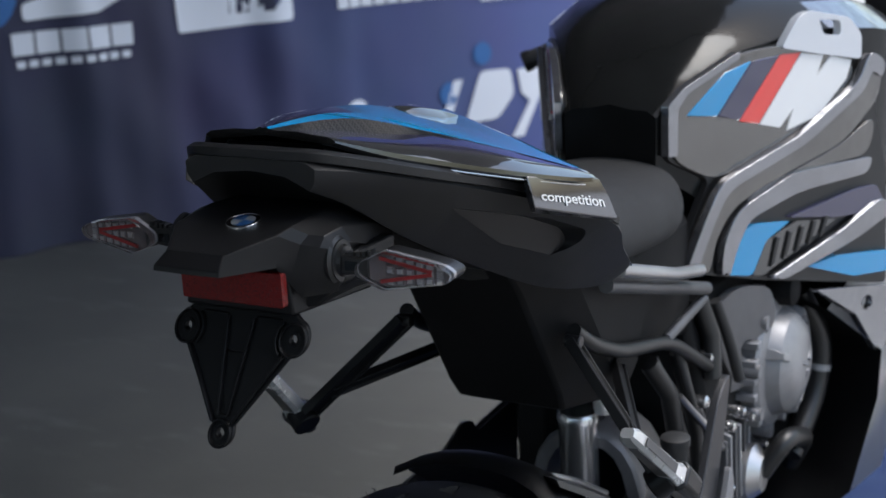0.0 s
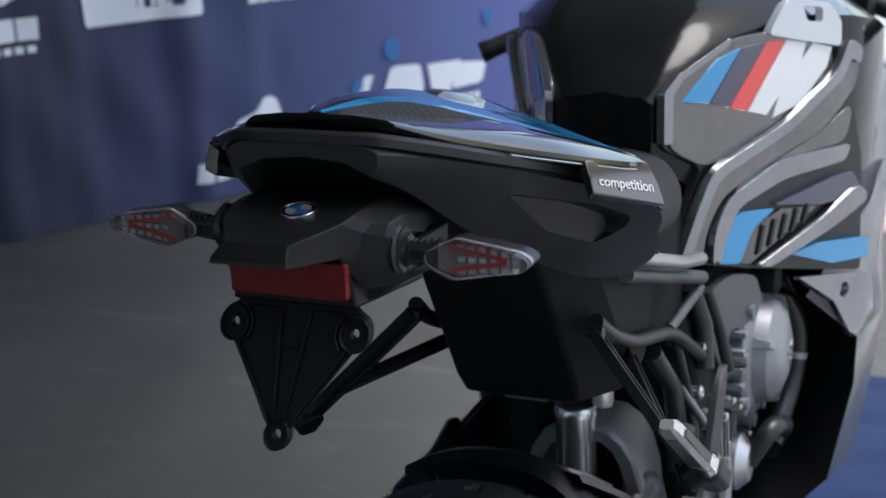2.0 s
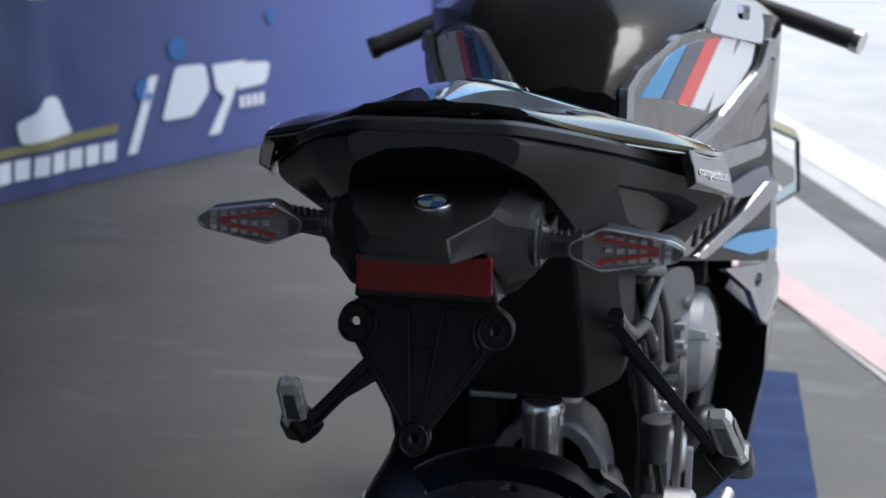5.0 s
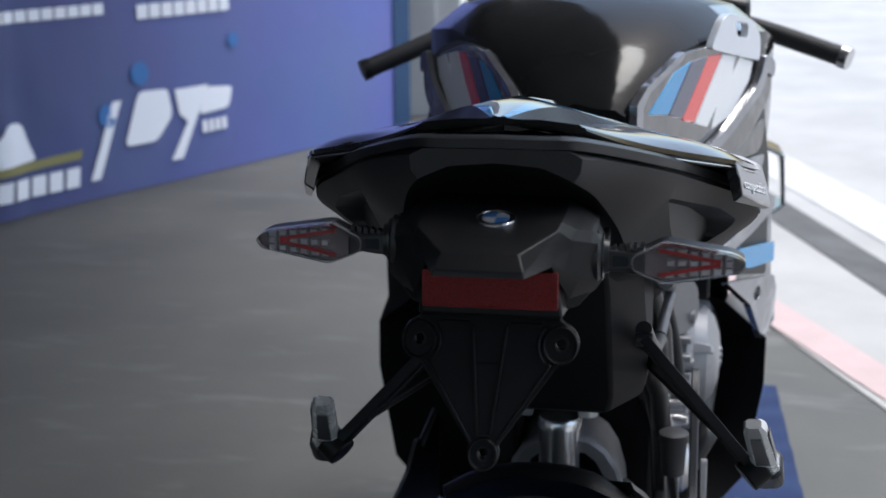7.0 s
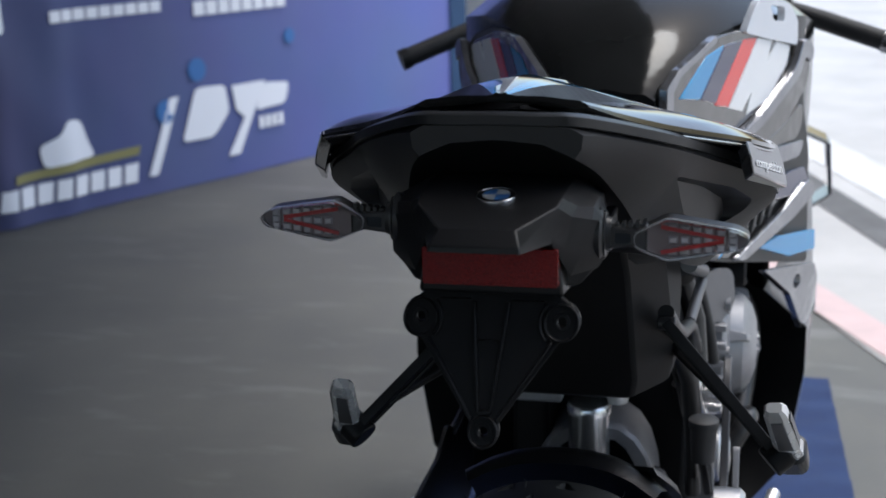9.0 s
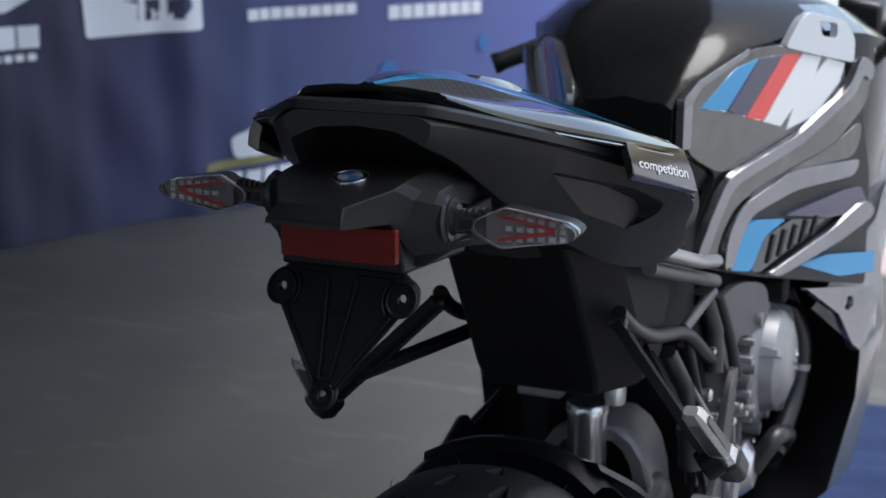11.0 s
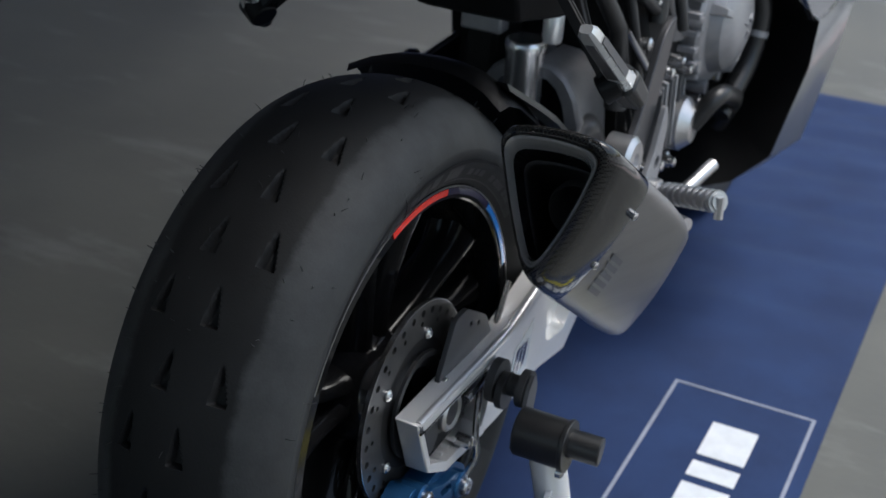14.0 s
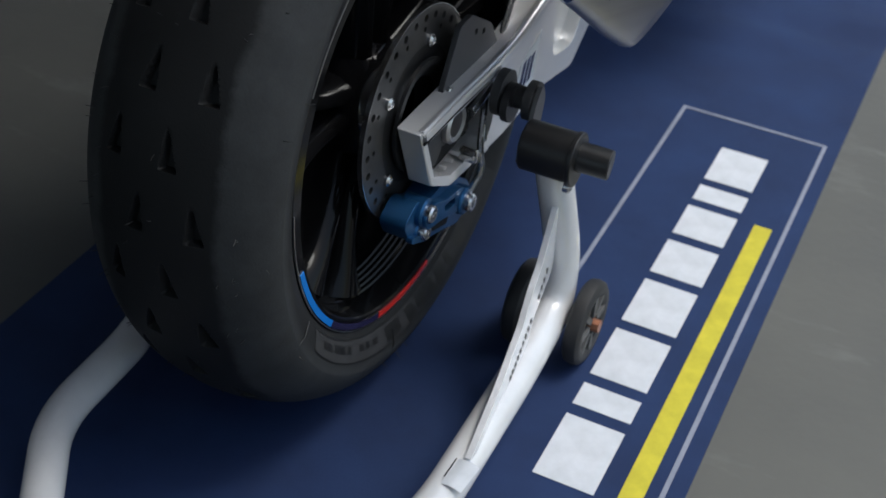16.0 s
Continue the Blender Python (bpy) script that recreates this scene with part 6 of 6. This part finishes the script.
# fairing
outer = [(0.11, 0.80, 0.70), (0.13, 0.82, 0.685), (0.206, 0.87, 0.643), (0.273, 0.93, 0.569), (0.272, 0.92, 0.498), (0.245, 0.88, 0.358), (0.199, 0.84, 0.319), (0.164, 0.82, 0.31), (0.0, 0.80, 0.30)]
inner = [(0.12, 0.90, 0.66), (0.135, 0.90, 0.65), (0.175, 0.93, 0.61), (0.20, 0.96, 0.56), (0.20, 0.95, 0.50), (0.19, 0.92, 0.40), (0.165, 0.90, 0.37), (0.14, 0.88, 0.36), (0.0, 0.86, 0.35)]
back = [(0.06, 0.98, 0.60), (0.07, 0.98, 0.60), (0.09, 0.99, 0.58), (0.10, 1.0, 0.55), (0.10, 1.0, 0.50), (0.09, 0.99, 0.44), (0.08, 0.98, 0.42), (0.06, 0.97, 0.41), (0.0, 0.95, 0.40)]
front = [(0.20, 0.92, 0.82), (0.23, 0.95, 0.80), (0.275, 1.0, 0.76), (0.29, 1.10, 0.56), (0.285, 1.08, 0.49), (0.262, 1.02, 0.345), (0.215, 0.98, 0.30), (0.175, 0.96, 0.285), (0.0, 0.95, 0.275)]
nose = [(0.19, 1.30, 0.90), (0.23, 1.32, 0.88), (0.265, 1.34, 0.80), (0.25, 1.42, 0.60), (0.24, 1.38, 0.50), (0.22, 1.20, 0.36), (0.19, 1.14, 0.31), (0.16, 1.12, 0.29), (0.0, 1.10, 0.28)]
for s in (1, -1):
    f = (lambda b: b) if s > 0 else flip
    bulge = lambda r: [(x * (1 if s > 0 else 1.245), y, z) for x, y, z in r]
    bm = loft([bulge(outer), bulge(inner), back], closed=False)
    bmesh.ops.solidify(bm, geom=bm.faces[:], thickness=0.003)
    part("fairing_flange", f(bm), deep_black, bike, "black inner fairing edge")
    top = 2 if s > 0 else 3
    bm = loft([bulge(outer[top:]), bulge(front[top:]), nose[top:]], closed=False)
    bmesh.ops.solidify(bm, geom=bm.faces[:], thickness=0.003)
    part("side_fairing", f(bm), cowl_white, bike, "silver white side fairing", auto=50)
    # left facet blackened for its shade; the right one stays silver white
    if s < 0:
        bm = loft([bulge(outer[2:4]), bulge(front[2:4])], closed=False)
        bmesh.ops.solidify(bm, geom=bm.faces[:], thickness=0.003)
        part("shaded_facet", f(bm), deep_black, bike, "upper fairing panel blackened to carry its shade")
    # upper cowl
    bm = loft([[(0.20, 1.06, 0.93), (0.225, 1.06, 0.86), (0.25, 1.06, 0.74), (0.26, 1.06, 0.62)],
               [(0.22, 1.20, 0.95), (0.262, 1.20, 0.88), (0.275, 1.20, 0.74), (0.27, 1.20, 0.62)],
               [(0.20, 1.36, 0.96), (0.262, 1.36, 0.89), (0.27, 1.36, 0.76), (0.26, 1.36, 0.62)],
               [(0.10, 1.58, 0.92), (0.16, 1.56, 0.86), (0.18, 1.55, 0.76), (0.17, 1.52, 0.64)],
               [(0.0, 1.70, 0.84), (0.05, 1.69, 0.80), (0.06, 1.68, 0.74), (0.05, 1.64, 0.66)]], closed=False)
    bmesh.ops.solidify(bm, geom=bm.faces[:], thickness=0.004)
    part("upper_cowl", f(bm), cowl_white, bike, "silver white upper front cowl", auto=50)
    bm = loft([[(0.0, 1.15, 0.98), (0.13, 1.15, 0.98), (0.19, 1.15, 0.93)], [(0.0, 1.28, 1.04), (0.13, 1.28, 1.02), (0.20, 1.28, 0.95)], [(0.0, 1.42, 1.06), (0.11, 1.42, 1.03), (0.19, 1.40, 0.95)], [(0.0, 1.66, 0.90), (0.05, 1.64, 0.88), (0.09, 1.60, 0.90)]], closed=False)
    bmesh.ops.solidify(bm, geom=bm.faces[:], thickness=0.003)
    part("windscreen", f(bm), gloss_black, bike, "dark smoked windscreen")
    # winglet: a closed carbon loop
    W = [Vector(p) for p in ((0.255, 1.44, 0.79), (0.325, 1.50, 0.75), (0.335, 1.55, 0.64), (0.265, 1.48, 0.61))]
    for a, b in zip(W, W[1:]):
        c = Vector((0, 0.09, 0))
        n = Vector((0, 0, 0.004)) if abs(a.x - b.x) > 0.03 else Vector((0.004, 0, 0))
        part("winglet", f(loft([[a - n, a + n, a + n + c, a - n + c], [b - n, b + n, b + n + c, b - n + c]])), carbon, bike, "carbon winglet blade", bevel=0.002)
    part("fork_leg", f(bar((0.10, 1.30, 0.98), (0.10, 1.50, 0.30), 0.025, 16)), satin_black, bike)
part("clip_on_clamp", box((-0.2, 1.24, 0.985), (0.2, 1.33, 1.02)), satin_black, bike, bevel=0.01)
for s in (1, -1):
    part("master_cylinder", loft([[(s * 0.17, 1.22, 1.0), (s * 0.24, 1.22, 0.99), (s * 0.24, 1.22, 1.06), (s * 0.17, 1.22, 1.07)], [(s * 0.16, 1.30, 1.0), (s * 0.24, 1.30, 1.0), (s * 0.24, 1.30, 1.08), (s * 0.16, 1.30, 1.09)]]), satin_black, bike, bevel=0.008)
FA = Vector((0, 1.452, 0.302))
fw = part("front_wheel", lathe([(-0.055, 0.225), (-0.05, 0.19), (0.05, 0.19), (0.055, 0.225)], FA, "x", 64), rim_paint, bike)
part("tyre", lathe([(-0.05, 0.222), (-0.06, 0.245), (-0.055, 0.275), (-0.03, 0.293), (0, 0.297), (0.03, 0.293), (0.055, 0.275), (0.06, 0.245), (0.05, 0.222)], FA, "x", 64), rubber, fw)
for k in range(5):
    a = 2 * math.pi * k / 5
    part("spoke", bar(FA, FA + Vector((0, 0.195 * math.cos(a), 0.195 * math.sin(a))), 0.014, 8), rim_paint, fw)

# ---- paddock stand ----
stand = thing("paddock_stand", (0, 0.1, 0), label="white tubular paddock stand lifting the rear wheel", category="stand")
for s in (1, -1):
    f = (lambda b: b) if s > 0 else flip
    sh = Vector((0, 0, 0)) if s > 0 else Vector((-0.02, 0, 0))
    arm = [Vector(p) - sh for p in ((0.212, 0.080, 0.275), (0.226, 0.113, 0.14), (0.231, 0.100, 0.072), (0.238, -0.02, 0.062), (0.246, -0.25, 0.063))]
    if s > 0:
        arm += [Vector((0.20, -0.60, 0.09))]
    else:
        arm = arm[:3] + [Vector((0.150, -0.19, 0.075)), Vector((0.143, -0.345, 0.075)), Vector((0.06, -0.47, 0.075))]
    part("stand_tube", f(tube(arm, 0.0212, 24, rounded=0.045)), white_powder, stand, "white powder-coated tube")
    part("pivot_sleeve", f(loft([[Vector((x, 0.062 + 0.0255 * math.cos(a), 0.303 + (0.0255 if math.sin(a) > 0 else 0.032) * math.sin(a))) - sh for a in [2 * math.pi * k / 20 for k in range(20)]] for x in (0.184, 0.243)])), satin_black, stand, "black rubber sleeve", bevel=0.002)
    part("sleeve_collar", f(loft([[Vector((x, 0.062 + 0.0275 * math.cos(a), 0.303 + (0.0275 if math.sin(a) > 0 else 0.035) * math.sin(a))) - sh for a in [2 * math.pi * k / 24 for k in range(24)]] for x in (0.2395, 0.2455)])), satin_black, stand, bevel=0.001)
    part("pivot_pin", f(bar(Vector((0.24, 0.066, 0.302)) - sh, Vector((0.279, 0.07, 0.300)) - sh, 0.0165, 20)), satin_black, stand, "dark steel pin", bevel=0.0015)
    part("spool_hook", f(loft([[Vector((x, 0.085 + 0.022 * math.cos(a), 0.33 + 0.022 * math.sin(a))) - sh for a in [2 * math.pi * k / 20 for k in range(20)]] for x in (0.150, 0.158)])), satin_black, stand)
    part("spool", f(lathe([(0.136, 0.0), (0.136, 0.026), (0.146, 0.026), (0.15, 0.013), (0.168, 0.013), (0.171, 0.022), (0.180, 0.022), (0.182, 0.008), (0.174, 0.008), (0.174, 0.0)], (0, 0.092, 0.335), "x", 28, False)), rubber, stand, "black swingarm spool")
    part("hook_plate", f(plate(rounded([(0.04, 0.285), (0.085, 0.28), (0.10, 0.34), (0.09, 0.36), (0.075, 0.345), (0.065, 0.315)], 0.008), (), 0.005, side(0.182))), dark_alu, stand)
    if s > 0:
        web = lambda y, z, w: Vector((0.2285 - 0.12 * y + w, y, z))
        part("gusset", plate(rounded([(0.072, 0.228), (0.028, 0.178), (-0.002, 0.163), (-0.032, 0.134), (-0.095, 0.110), (-0.195, 0.088), (-0.128, 0.060), (-0.003, 0.052), (0.005, 0.088), (0.021, 0.112), (0.070, 0.128), (0.085, 0.135), (0.090, 0.2)], 0.003, 2), (), 0.007, web), white_powder, stand, "white gusset plate with dark stencilled bars", bevel=0.0012)
        for k in range(15):
            if k in (4, 5):
                continue
            t = k / 14
            y, z = 0.056 - 0.118 * t, 0.146 - 0.062 * t + 0.008 * (t - 0.5) ** 2 * 4 - 0.008
            dy, dz = 0.0035, 0.006
            part("stencil_bar", plate([(y, z), (y + 0.004, z + 0.0024), (y + 0.004 - dy, z + 0.0024 + dz), (y - dy, z + dz)], (), 0.0006, lambda u, v, w: web(u, v, 0.0072 + w)), ink, stand, smooth=False)
        part("clamp_bolt", lathe([(0.0, 0.0), (0.0, 0.007), (0.006, 0.007), (0.008, 0.004), (0.008, 0)], (0.236, 0.055, 0.268), "x", 14, False), steel, stand)
        part("sticker_line", tube([Vector((0.2457, -0.20 - 0.002 * k, 0.0890)) for k in (0, 14)], 0.0008, 4), ink, stand)
        part("sticker", loft([[Vector((0.2545, -0.235, 0.06)) + Vector((0.0262 * math.cos(a), 0.0, 0.0262 * math.sin(a))) for a in [radians(60 + 12 * k) for k in range(6)]], [Vector((0.2565, -0.195, 0.06)) + Vector((0.0262 * math.cos(a), 0.0, 0.0262 * math.sin(a))) for a in [radians(60 + 12 * k) for k in range(6)]]], closed=False), mat_white, stand)
    for x in (0.190, 0.268):
        c = Vector((x, 0.105, 0.058)) - sh
        w = part("caster", f(lathe([(-0.008, 0.034), (-0.0105, 0.040), (-0.0105, 0.047), (-0.007, 0.0515), (0.0, 0.0528), (0.007, 0.0515), (0.0105, 0.047), (0.0105, 0.040), (0.008, 0.034)], c, "x", 36)), rubber, stand, "black rubber caster wheel")
        part("caster_hub", f(lathe([(-0.006, 0.036), (-0.006, 0.014), (0.006, 0.014), (0.006, 0.036)], c, "x", 28)), satin_black, w)
        for k in range(8):
            a = 2 * math.pi * k / 8
            part("caster_spoke", f(loft([[c + Vector((0.010, r * math.cos(a + d), r * math.sin(a + d))) for d in (-0.004 / r, 0.004 / r)] + [c + Vector((0.002, r * math.cos(a + d), r * math.sin(a + d))) for d in (0.004 / r, -0.004 / r)] for r in (0.012, 0.037)])), rubber_bright, w, smooth=False)
        part("caster_bolt", f(bar(c, c + Vector((0.018, 0, 0)), 0.008, 8)), copper, w)
part("handle_bar", tube([(0.20, -0.60, 0.09), (0.18, -0.70, 0.10), (0.0, -0.68, 0.09), (-0.06, -0.47, 0.075)], 0.0212, 20, rounded=0.08), white_powder, stand)
